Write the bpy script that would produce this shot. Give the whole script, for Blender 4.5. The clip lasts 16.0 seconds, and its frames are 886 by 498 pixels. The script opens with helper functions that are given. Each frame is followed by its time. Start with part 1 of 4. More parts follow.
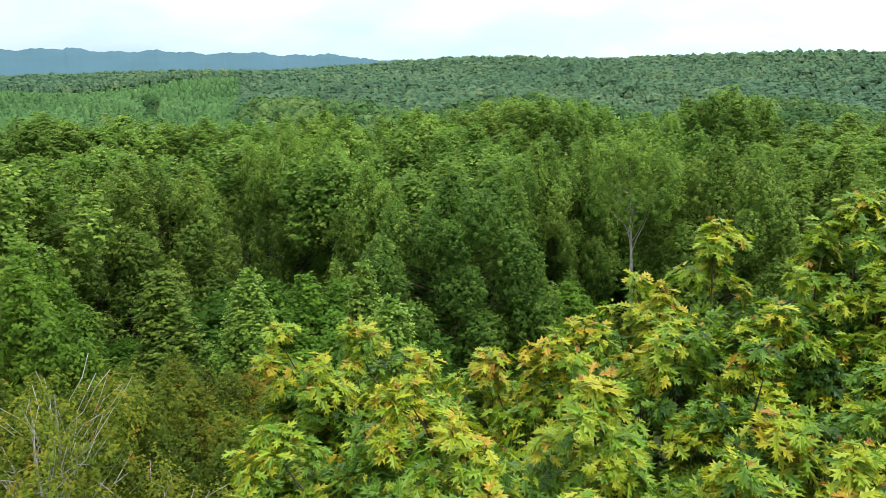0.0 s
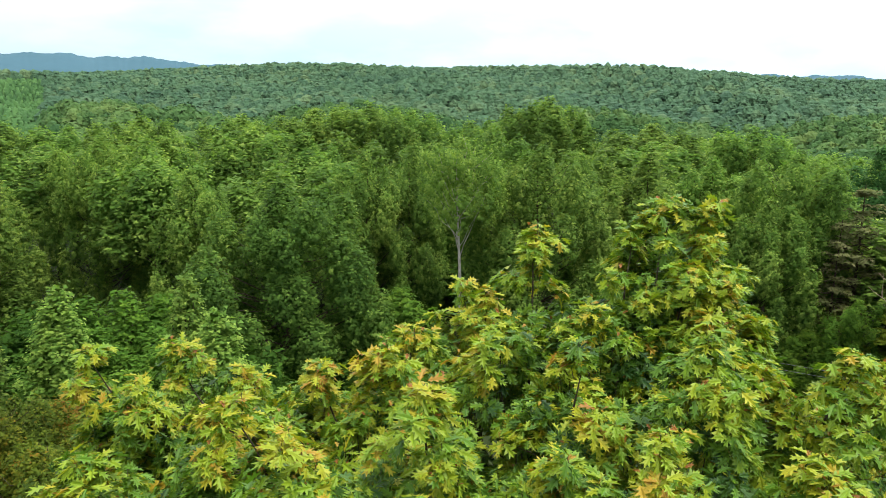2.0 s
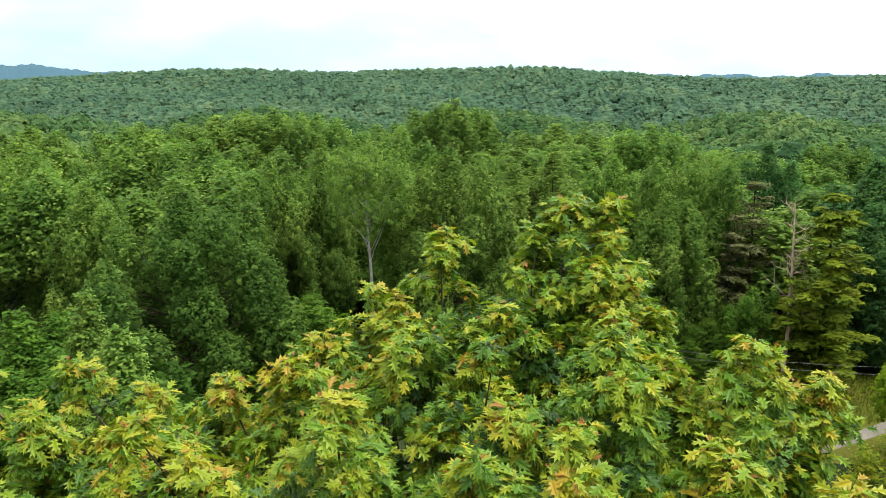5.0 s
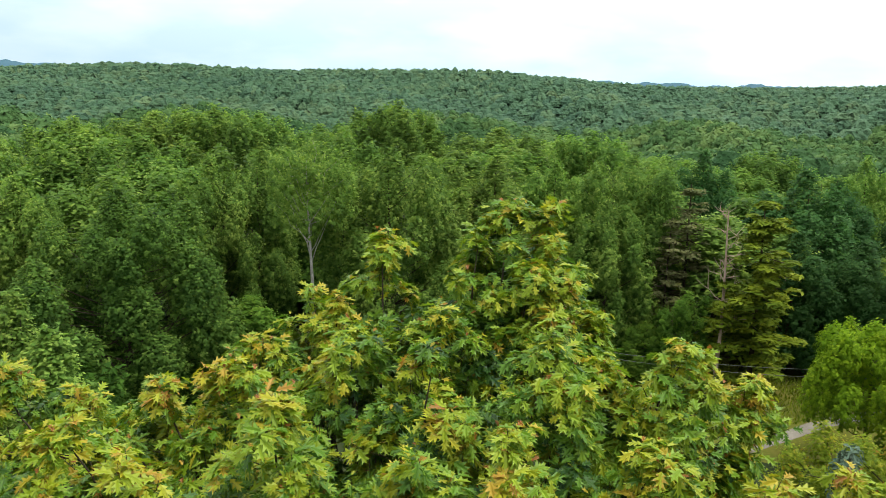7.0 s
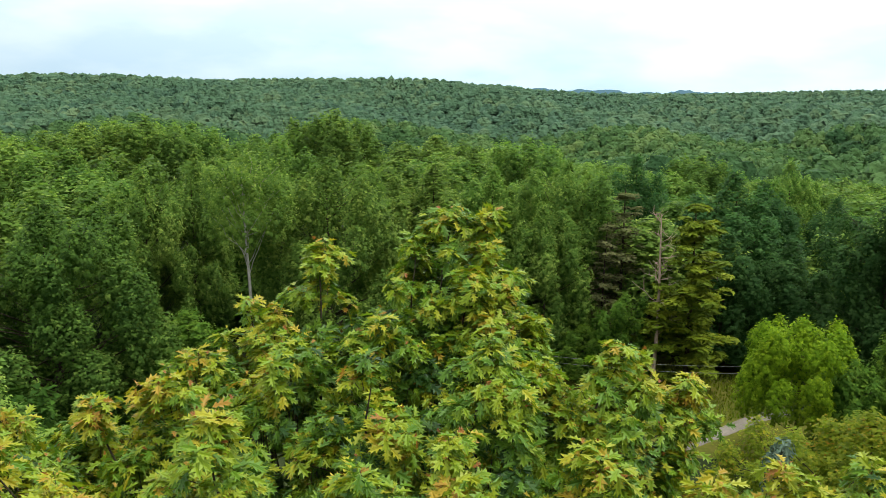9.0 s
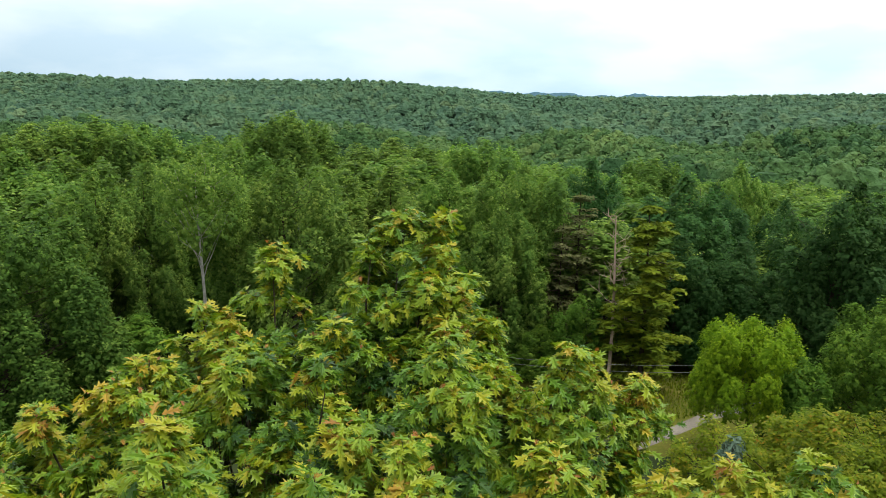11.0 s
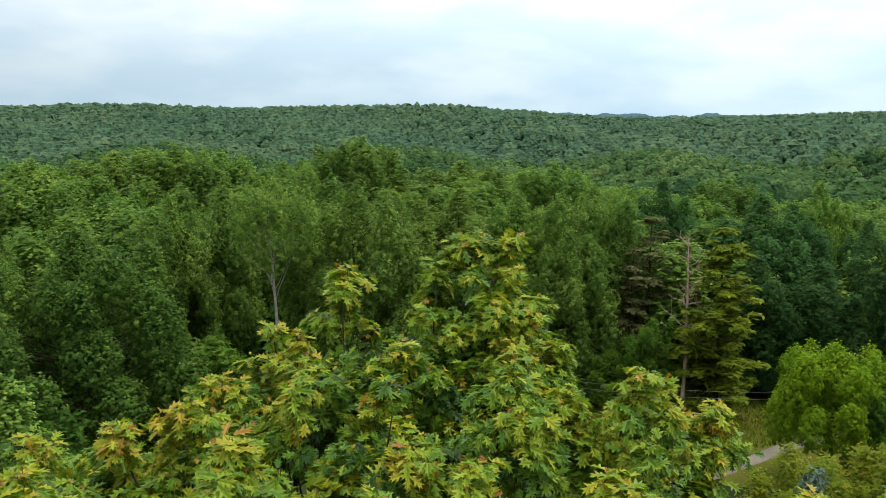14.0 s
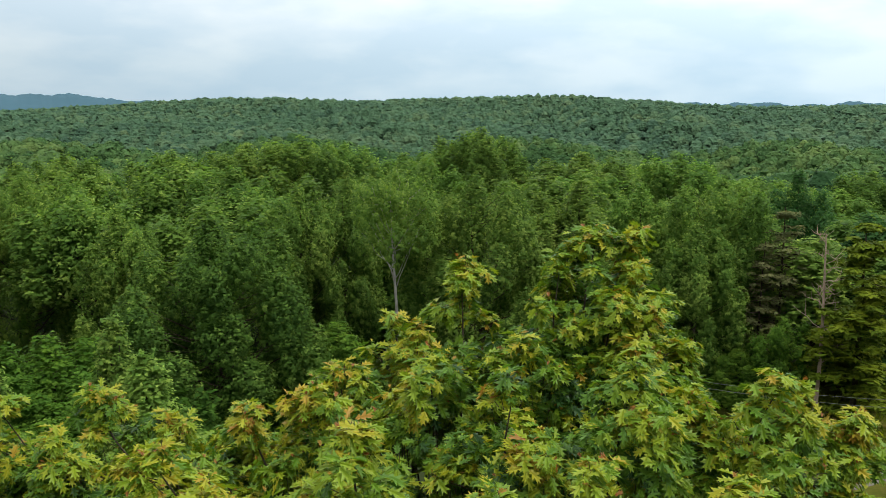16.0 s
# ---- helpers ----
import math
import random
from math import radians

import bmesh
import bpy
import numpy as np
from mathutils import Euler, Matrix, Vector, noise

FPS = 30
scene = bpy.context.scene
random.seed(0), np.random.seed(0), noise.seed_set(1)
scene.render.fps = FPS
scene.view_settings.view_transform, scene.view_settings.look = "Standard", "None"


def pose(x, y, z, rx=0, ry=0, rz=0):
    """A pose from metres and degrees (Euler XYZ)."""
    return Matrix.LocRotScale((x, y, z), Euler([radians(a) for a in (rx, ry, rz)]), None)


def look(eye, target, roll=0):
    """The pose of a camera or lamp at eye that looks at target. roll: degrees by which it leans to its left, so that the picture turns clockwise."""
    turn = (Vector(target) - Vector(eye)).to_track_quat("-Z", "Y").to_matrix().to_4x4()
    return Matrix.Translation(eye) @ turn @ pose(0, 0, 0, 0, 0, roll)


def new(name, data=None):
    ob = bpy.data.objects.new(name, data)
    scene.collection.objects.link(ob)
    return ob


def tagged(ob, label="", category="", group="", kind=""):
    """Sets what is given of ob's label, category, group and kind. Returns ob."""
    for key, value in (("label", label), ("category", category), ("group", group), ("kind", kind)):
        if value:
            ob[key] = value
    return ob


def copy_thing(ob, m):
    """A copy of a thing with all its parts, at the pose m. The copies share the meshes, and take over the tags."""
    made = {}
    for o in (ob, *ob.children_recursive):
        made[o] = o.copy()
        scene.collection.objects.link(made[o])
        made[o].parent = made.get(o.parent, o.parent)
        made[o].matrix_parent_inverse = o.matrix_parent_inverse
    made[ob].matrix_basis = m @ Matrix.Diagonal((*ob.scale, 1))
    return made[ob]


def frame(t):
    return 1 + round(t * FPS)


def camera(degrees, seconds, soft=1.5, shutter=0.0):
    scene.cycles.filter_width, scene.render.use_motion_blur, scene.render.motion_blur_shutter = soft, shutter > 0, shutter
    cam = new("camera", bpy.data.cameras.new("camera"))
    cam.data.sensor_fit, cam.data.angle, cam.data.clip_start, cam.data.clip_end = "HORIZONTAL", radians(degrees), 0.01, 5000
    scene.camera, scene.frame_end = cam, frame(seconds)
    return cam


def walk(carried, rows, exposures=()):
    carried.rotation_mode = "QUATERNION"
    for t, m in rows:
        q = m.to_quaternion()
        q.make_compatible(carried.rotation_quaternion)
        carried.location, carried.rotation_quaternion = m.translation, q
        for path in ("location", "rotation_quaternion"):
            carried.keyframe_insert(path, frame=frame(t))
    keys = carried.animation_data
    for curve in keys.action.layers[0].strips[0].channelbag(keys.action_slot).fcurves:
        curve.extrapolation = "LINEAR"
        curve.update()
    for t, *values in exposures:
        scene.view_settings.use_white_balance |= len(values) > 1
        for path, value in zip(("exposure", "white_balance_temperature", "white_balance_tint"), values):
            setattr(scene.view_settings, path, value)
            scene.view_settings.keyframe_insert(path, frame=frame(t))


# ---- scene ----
# BEGIN PATH
cam = camera(57.96, 16.0, soft=0.7)
# seconds, place from the lookout's rail, then yaw, pitch and roll in degrees
ROWS = [
    (0.0, -0.121, -0.062, -0.024, 19.78, -13.27, -0.85),
    (0.5, -0.095, -0.052, -0.014, 15.29, -13.21, -1.23),
    (1.0, -0.085, -0.034, -0.016, 12.54, -13.32, -1.24),
    (1.5, -0.080, -0.028, -0.011, 10.12, -13.07, -0.65),
    (2.0, -0.081, -0.028, -0.006, 7.44, -12.79, 0.46),
    (2.5, -0.068, -0.017, -0.008, 5.86, -12.51, 0.51),
    (3.0, -0.055, -0.025, -0.004, 4.37, -12.49, 0.88),
    (5.5, -0.022, -0.001, -0.004, 0.18, -12.57, 0.05),
    (6.0, -0.023, -0.009, -0.007, -0.76, -12.60, 0.88),
    (6.5, -0.020, -0.008, -0.002, -1.74, -12.57, 0.95),
    (7.0, -0.015, 0.003, -0.002, -3.25, -12.39, 1.30),
    (7.5, -0.009, 0.004, -0.003, -4.16, -12.37, 1.01),
    (8.0, -0.000, 0.010, -0.000, -5.19, -11.98, 0.95),
    (8.5, 0.005, 0.005, 0.003, -6.41, -11.71, 0.92),
    (9.0, 0.017, 0.004, 0.002, -7.60, -11.73, 0.88),
    (9.5, 0.028, 0.009, 0.005, -9.09, -11.98, 1.46),
    (12.0, 0.072, -0.010, 0.018, -10.88, -11.01, 1.05),
    (12.5, 0.074, 0.000, 0.018, -9.59, -10.82, 0.61),
    (13.0, 0.078, 0.004, 0.023, -8.82, -10.57, 0.64),
    (13.5, 0.078, 0.014, 0.018, -7.27, -10.26, 0.38),
    (14.0, 0.076, 0.009, 0.017, -5.67, -9.97, 0.23),
    (14.5, 0.076, 0.030, 0.012, -4.04, -9.97, 0.04),
    (15.0, 0.076, 0.043, 0.009, -2.30, -10.12, 0.28),
    (15.5, 0.053, 0.056, 0.004, 0.90, -10.44, -0.13),
    (16.0, 0.046, 0.061, -0.001, 2.92, -10.55, -0.35),
]
# END PATH
EYE = 17.0          # height of the lookout's rail over the road
walk(cam, [(t, pose(x, y, EYE + z, 90 + p, 0, yaw) @ pose(0, 0, 0, 0, 0, r)) for t, x, y, z, yaw, p, r in ROWS],
     exposures=[(0.0, 0.0), (3.0, 0.0), (5.5, -0.05), (7.0, -0.2), (9.5, -0.33), (12.5, -0.5), (14.5, -0.62), (16.0, -0.65)])

# ---- light: bright overcast sky, the sun diffused behind thin cloud ----
SUN_AZ, SUN_EL = 105.0, 72.0      # degrees clockwise from +y, and up


def make_world():
    world = bpy.data.worlds.new("sky")
    scene.world = world
    world.use_nodes = True
    nt = world.node_tree
    N, L = nt.nodes, nt.links
    bg = N["Background"]
    sky = N.new("ShaderNodeTexSky")
    sky.sky_type, sky.sun_disc = "NISHITA", False
    sky.sun_elevation, sky.sun_rotation = radians(SUN_EL), radians(SUN_AZ)
    co = N.new("ShaderNodeTexCoord")
    sep = N.new("ShaderNodeSeparateXYZ")
    L.new(co.outputs["Generated"], sep.inputs[0])
    ramp = N.new("ShaderNodeValToRGB")          # an overcast sky: brightest overhead
    L.new(sep.outputs["Z"], ramp.inputs[0])
    el = ramp.color_ramp.elements
    el[0].position, el[0].color = 0.0, (0.60, 0.76, 0.86, 1)
    el[1].position, el[1].color = 1.0, (1.0, 1.0, 1.0, 1)
    for p, c in ((0.05, (0.69, 0.84, 0.93, 1)), (0.12, (0.80, 0.90, 0.96, 1)), (0.3, (0.9, 0.95, 0.98, 1))):
        e = el.new(p)
        e.color = c
    mp = N.new("ShaderNodeMapping")
    mp.inputs["Scale"].default_value = (2.4, 2.4, 7.5)
    L.new(co.outputs["Generated"], mp.inputs[0])
    nz = N.new("ShaderNodeTexNoise")
    nz.inputs["Scale"].default_value, nz.inputs["Detail"].default_value = 2.2, 6
    L.new(mp.outputs[0], nz.inputs["Vector"])
    cr = N.new("ShaderNodeValToRGB")
    cr.color_ramp.elements[0].position, cr.color_ramp.elements[0].color = 0.40, (0.86, 0.92, 0.97, 1)
    cr.color_ramp.elements[1].position, cr.color_ramp.elements[1].color = 0.62, (1.10, 1.07, 1.05, 1)
    L.new(nz.outputs["Fac"], cr.inputs[0])
    mul = N.new("ShaderNodeMix")
    mul.data_type, mul.blend_type = "RGBA", "MULTIPLY"
    mul.inputs[0].default_value = 1
    L.new(ramp.outputs[0], mul.inputs[6])
    L.new(cr.outputs[0], mul.inputs[7])
    zen = N.new("ShaderNodeMapRange")           # brightness from the horizon to the zenith
    zen.inputs["From Min"].default_value, zen.inputs["From Max"].default_value = 0.05, 1
    zen.inputs["To Min"].default_value, zen.inputs["To Max"].default_value = 16.5, 56
    L.new(sep.outputs["Z"], zen.inputs[0])
    sc = N.new("ShaderNodeVectorMath")
    sc.operation = "SCALE"
    L.new(mul.outputs[2], sc.inputs[0])
    ahead = N.new("ShaderNodeMath")
    ahead.operation = "MULTIPLY_ADD"
    ahead.inputs[1].default_value, ahead.inputs[2].default_value = 0.08, 0.93
    L.new(sep.outputs["Y"], ahead.inputs[0])
    side = N.new("ShaderNodeMath")             # brighter towards the veiled sun
    side.operation = "MULTIPLY_ADD"
    side.inputs[1].default_value = 0.32
    L.new(sep.outputs["X"], side.inputs[0])
    L.new(ahead.outputs[0], side.inputs[2])
    both = N.new("ShaderNodeMath")
    both.operation = "MULTIPLY"
    L.new(zen.outputs[0], both.inputs[0])
    L.new(side.outputs[0], both.inputs[1])
    L.new(both.outputs[0], sc.inputs["Scale"])
    mix = N.new("ShaderNodeMix")
    mix.data_type = "RGBA"
    mix.inputs[0].default_value = 0.93          # thin blue sky behind the cloud
    L.new(sky.outputs[0], mix.inputs[6])
    L.new(sc.outputs[0], mix.inputs[7])
    L.new(mix.outputs[2], bg.inputs[0])
    bg.inputs[1].default_value = 0.1


make_world()
sun = new("sun", bpy.data.lights.new("sun", "SUN"))
sun.data.energy, sun.data.angle, sun.data.color = 4.2, radians(20), (1.0, 0.95, 0.86)
a, b = radians(SUN_AZ), radians(SUN_EL)
sun.matrix_world = look((math.sin(a) * math.cos(b) * 90, math.cos(a) * math.cos(b) * 90, math.sin(b) * 90), (0, 0, 0))


# ---- materials ----
def nodes(name):
    m = bpy.data.materials.new(name)
    m.use_nodes = True
    return m, m.node_tree.nodes, m.node_tree.links, m.node_tree.nodes["Principled BSDF"]


def ramp_of(N, stops, deep=1.0):
    r = N.new("ShaderNodeValToRGB")
    el = r.color_ramp.elements
    while len(el) < len(stops):
        el.new(0.5)
    for e, (p, c) in zip(el, stops):
        e.position, e.color = p, (*(v * deep for v in c), 1)
    return r


def foliage(name, stops, through_light=0.35, rough=0.55, spread=0.35, tint=0.25, gloss=0.3, wide=0.12, deep=0.85, relief=0.0):
    """Leaves: a colour for each leaf and clump, a drift over the crown, a shift from tree to tree."""
    m, N, L, p = nodes(name)
    geo, info, at = N.new("ShaderNodeNewGeometry"), N.new("ShaderNodeObjectInfo"), N.new("ShaderNodeAttribute")
    at.attribute_name = "tone"
    co, nz = N.new("ShaderNodeTexCoord"), N.new("ShaderNodeTexNoise")
    nz.inputs["Scale"].default_value, nz.inputs["Detail"].default_value = wide, 3
    L.new(co.outputs["Object"], nz.inputs["Vector"])

    def math_node(op, *args):
        n = N.new("ShaderNodeMath")
        n.operation = op
        for k, v in enumerate(args):
            if isinstance(v, (int, float)):
                n.inputs[k].default_value = v
            else:
                L.new(v, n.inputs[k])
        return n.outputs[0]
    leaf = math_node("MULTIPLY", math_node("SUBTRACT", geo.outputs["Random Per Island"], 0.5), spread)
    drift = math_node("MULTIPLY", math_node("SUBTRACT", nz.outputs["Fac"], 0.5), 0.5)
    fac = math_node("ADD", math_node("ADD", at.outputs["Fac"], leaf), drift)
    r = ramp_of(N, stops, deep)
    L.new(fac, r.inputs[0])
    hsv = N.new("ShaderNodeHueSaturation")
    L.new(r.outputs[0], hsv.inputs["Color"])
    L.new(math_node("ADD", 0.497, math_node("MULTIPLY", info.outputs["Random"], 0.09 * tint)), hsv.inputs["Hue"])
    wn = N.new("ShaderNodeTexWhiteNoise")
    wn.noise_dimensions = "1D"
    L.new(info.outputs["Random"], wn.inputs["W"])
    L.new(math_node("ADD", 1 - tint, math_node("MULTIPLY", wn.outputs["Value"], 2 * tint)), hsv.inputs["Value"])
    L.new(hsv.outputs[0], p.inputs["Base Color"])
    p.inputs["Roughness"].default_value = rough
    p.inputs["Specular IOR Level"].default_value = gloss
    if relief:
        bn, bp = N.new("ShaderNodeTexNoise"), N.new("ShaderNodeBump")
        bn.inputs["Scale"].default_value, bn.inputs["Detail"].default_value = 0.55, 4
        L.new(co.outputs["Object"], bn.inputs["Vector"])
        L.new(bn.outputs["Fac"], bp.inputs["Height"])
        bp.inputs["Strength"].default_value, bp.inputs["Distance"].default_value = 1.0, relief
        L.new(bp.outputs[0], p.inputs["Normal"])
    tr, mx = N.new("ShaderNodeBsdfTranslucent"), N.new("ShaderNodeMixShader")
    br = N.new("ShaderNodeMix")
    br.data_type, br.blend_type = "RGBA", "MULTIPLY"
    br.inputs[0].default_value = 1
    L.new(hsv.outputs[0], br.inputs[6])
    br.inputs[7].default_value = (1.12, 1.15, 0.75, 1)
    L.new(br.outputs[2], tr.inputs[0])
    mx.inputs[0].default_value = through_light
    L.new(p.outputs[0], mx.inputs[1])
    L.new(tr.outputs[0], mx.inputs[2])
    L.new(mx.outputs[0], N["Material Output"].inputs[0])
    return m


def rough_stuff(name, stops, scale, fine, bump=0.4, rough=0.9, space="Object"):
    """Bark, soil, grass, gravel: two sizes of noise in the colour, and relief."""
    m, N, L, p = nodes(name)
    co, n1, n2 = N.new("ShaderNodeTexCoord"), N.new("ShaderNodeTexNoise"), N.new("ShaderNodeTexNoise")
    for n, s in ((n1, scale), (n2, fine)):
        n.inputs["Scale"].default_value, n.inputs["Detail"].default_value = s, 6
        L.new(co.outputs[space], n.inputs["Vector"])
    add = N.new("ShaderNodeMath")
    add.operation = "MULTIPLY_ADD"
    L.new(n2.outputs["Fac"], add.inputs[0])
    add.inputs[1].default_value = 0.45
    sub = N.new("ShaderNodeMath")
    sub.operation = "MULTIPLY_ADD"
    L.new(n1.outputs["Fac"], sub.inputs[0])
    sub.inputs[1].default_value, sub.inputs[2].default_value = 1.0, -0.22
    L.new(sub.outputs[0], add.inputs[2])
    r = ramp_of(N, stops)
    L.new(add.outputs[0], r.inputs[0])
    L.new(r.outputs[0], p.inputs["Base Color"])
    p.inputs["Roughness"].default_value = rough
    p.inputs["Specular IOR Level"].default_value = 0.05
    bp = N.new("ShaderNodeBump")
    bp.inputs["Strength"].default_value, bp.inputs["Distance"].default_value = bump, 0.05
    L.new(n2.outputs["Fac"], bp.inputs["Height"])
    L.new(bp.outputs[0], p.inputs["Normal"])
    return m


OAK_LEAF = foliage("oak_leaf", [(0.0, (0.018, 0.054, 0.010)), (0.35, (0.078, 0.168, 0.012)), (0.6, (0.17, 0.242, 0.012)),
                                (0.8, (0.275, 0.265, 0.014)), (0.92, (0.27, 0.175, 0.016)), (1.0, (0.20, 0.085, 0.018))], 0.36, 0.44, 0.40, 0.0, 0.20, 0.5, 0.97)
WOODS = foliage("woods_leaf", [(0.0, (0.034, 0.076, 0.014)), (0.5, (0.088, 0.156, 0.025)), (1.0, (0.225, 0.30, 0.054))], 0.5, 0.6, 0.10, 0.16, 0.04, deep=1.03)
MAPLE = foliage("maple_leaf", [(0.0, (0.030, 0.070, 0.010)), (0.5, (0.072, 0.146, 0.017)), (1.0, (0.15, 0.24, 0.026))], 0.5, 0.6, 0.12, 0.14, 0.04, deep=0.95)
DARK = foliage("dark_leaf", [(0.0, (0.018, 0.050, 0.013)), (0.5, (0.036, 0.085, 0.022)), (1.0, (0.075, 0.14, 0.036))], 0.5, 0.6, 0.16, 0.2, 0.04, deep=1.05)
YELLOW = foliage("yellowing_leaf", [(0.0, (0.06, 0.10, 0.008)), (0.5, (0.145, 0.19, 0.012)), (0.85, (0.23, 0.23, 0.016)), (1.0, (0.25, 0.13, 0.014))], 0.5, 0.6, 0.3, 0.15, 0.05, 0.5, 0.9)
LIME = foliage("lime_leaf", [(0.0, (0.05, 0.105, 0.006)), (0.5, (0.12, 0.21, 0.009)), (1.0, (0.24, 0.33, 0.014))], 0.5, 0.6, 0.14, 0.1, 0.04, deep=1.0)
SHRUB = foliage("shrub_leaf", [(0.0, (0.045, 0.08, 0.012)), (0.55, (0.13, 0.185, 0.02)), (0.85, (0.23, 0.24, 0.022)), (1.0, (0.26, 0.15, 0.02))], 0.5, 0.6, 0.3, 0.15, 0.05, 0.5, 0.66)
SPRUCE = foliage("needle", [(0.0, (0.014, 0.044, 0.014)), (0.5, (0.034, 0.086, 0.024)), (1.0, (0.07, 0.135, 0.035))], 0.4, 0.7, 0.3, 0.2, 0.06)
PINE = foliage("pine_needle", [(0.0, (0.045, 0.082, 0.008)), (0.5, (0.115, 0.165, 0.012)), (1.0, (0.21, 0.25, 0.016))], 0.3, 0.6, 0.3, 0.1, 0.05, deep=0.86)
BLUE = foliage("blue_needle", [(0.0, (0.05, 0.09, 0.06)), (0.5, (0.09, 0.14, 0.095)), (1.0, (0.14, 0.19, 0.14))], 0.2, 0.7, 0.3, 0.1, 0.06)
BROWN = foliage("dead_needle", [(0.0, (0.070, 0.085, 0.030)), (0.5, (0.105, 0.118, 0.045)), (1.0, (0.16, 0.15, 0.070))], 0.5, 0.7, 0.4, 0.1, 0.05, deep=1.15)
FAR = foliage("valley_leaf", [(0.0, (0.028, 0.076, 0.026)), (0.5, (0.060, 0.128, 0.038)), (1.0, (0.12, 0.19, 0.054))], 0.12, 0.8, 0.12, 0.0, 0.05, 0.012, 0.68, 1.5)
# distance haze is mixed into these bluish, low-contrast leaf colours
HAZED_RIDGE = foliage("hazed_ridge_leaf", [(0.0, (0.046, 0.098, 0.058)), (0.5, (0.066, 0.132, 0.068)), (1.0, (0.105, 0.17, 0.078))], 0.1, 0.8, 0.10, 0.0, 0.05, 0.008, 0.63, 2.0)
YOUNG = foliage("plantation_needle", [(0.0, (0.04, 0.10, 0.035)), (0.5, (0.075, 0.17, 0.055)), (1.0, (0.11, 0.22, 0.07))], 0.2, 0.8, 0.15, 0.0, 0.05, 0.02, 0.62)
BARK = rough_stuff("bark", [(0.2, (0.02, 0.016, 0.010)), (0.6, (0.055, 0.045, 0.028)), (0.9, (0.11, 0.095, 0.065))], 3, 24, 0.8)
PALE = rough_stuff("pale_bark", [(0.2, (0.14, 0.13, 0.11)), (0.6, (0.28, 0.265, 0.225)), (0.9, (0.40, 0.38, 0.33))], 2, 18, 0.6)
DEADWOOD = rough_stuff("dead_wood", [(0.2, (0.16, 0.11, 0.08)), (0.6, (0.29, 0.22, 0.16)), (0.9, (0.41, 0.33, 0.25))], 2, 18, 0.6)
# canopy shade is put into the floor's near-black colour
SHADED_SOIL = rough_stuff("shaded_forest_floor", [(0.2, (0.008, 0.014, 0.005)), (0.55, (0.018, 0.026, 0.008)), (0.9, (0.04, 0.036, 0.016))], 0.15, 2.5)
GRASS = rough_stuff("grass_soil", [(0.2, (0.04, 0.048, 0.007)), (0.6, (0.075, 0.08, 0.012)), (0.9, (0.13, 0.105, 0.025))], 0.4, 6)
GRAVEL = rough_stuff("gravel_dirt", [(0.2, (0.09, 0.08, 0.062)), (0.6, (0.15, 0.135, 0.11)), (0.9, (0.22, 0.20, 0.17))], 0.8, 14)
CABLE = rough_stuff("cable_sheath", [(0.2, (0.07, 0.075, 0.07)), (0.6, (0.10, 0.105, 0.10)), (0.9, (0.14, 0.145, 0.14))], 4, 30, 0.1, 0.6)
# the haze of distance is put into this blue base colour
HAZED_HILL = rough_stuff("hazed_hill", [(0.2, (0.030, 0.066, 0.085)), (0.6, (0.034, 0.073, 0.094)), (0.9, (0.038, 0.080, 0.102))], 0.008, 0.06, 0.2)


# ---- tools for meshes ----
def mesh_of(name, V, F, mat, tone=None, smooth=False, bend=None):
    """A mesh from arrays: V of places, F of faces that all have as many corners."""
    V, F = np.asarray(V, np.float32), np.asarray(F, np.int32)
    me = bpy.data.meshes.new(name)
    k = F.shape[1]
    me.vertices.add(len(V))
    me.vertices.foreach_set("co", V.ravel())
    me.loops.add(F.size)
    me.loops.foreach_set("vertex_index", F.ravel())
    me.polygons.add(len(F))
    me.polygons.foreach_set("loop_start", np.arange(0, F.size, k, dtype=np.int32))
    me.polygons.foreach_set("use_smooth", np.full(len(F), smooth))
    if tone is not None:
        me.attributes.new("tone", "FLOAT", "POINT").data.foreach_set("value", np.asarray(tone, np.float32))
    me.update(calc_edges=True)
    if bend is not None:
        me.normals_split_custom_set_from_vertices(bend.tolist())
    me.materials.append(mat)
    return me


def tubes(lines, sides=6):
    """Tapered limbs: each line is (places, radii)."""
    V, F, n = [], [], 0
    for pts, rad in lines:
        pts = np.asarray(pts, float)
        way = np.gradient(pts, axis=0)
        way /= np.linalg.norm(way, axis=1)[:, None] + 1e-9
        for p, w, r in zip(pts, way, rad):
            u = np.cross(w, (0.31, 0.95, 0.1))
            u /= np.linalg.norm(u) + 1e-9
            v = np.cross(w, u)
            for k in range(sides):
                g = 2 * math.pi * k / sides
                V.append(p + r * (math.cos(g) * u + math.sin(g) * v))
        for i in range(len(pts) - 1):
            for k in range(sides):
                F.append((n + i * sides + k, n + i * sides + (k + 1) % sides, n + (i + 1) * sides + (k + 1) % sides, n + (i + 1) * sides + k))
        n += len(pts) * sides
    return np.array(V), np.array(F)


def bent(rng, p, q, n=5, wob=0.1, rise=0.0):
    """A slightly crooked line from p to q."""
    p, q = np.array(p, float), np.array(q, float)
    s = np.linspace(0, 1, n)[:, None]
    line = p + (q - p) * s
    line[1:-1] += rng.normal(0, wob, (n - 2, 3))
    line[:, 2] += rise * np.sin(s[:, 0] * math.pi)
    return line


def unit(a):
    return a / (np.linalg.norm(a, axis=-1, keepdims=True) + 1e-9)


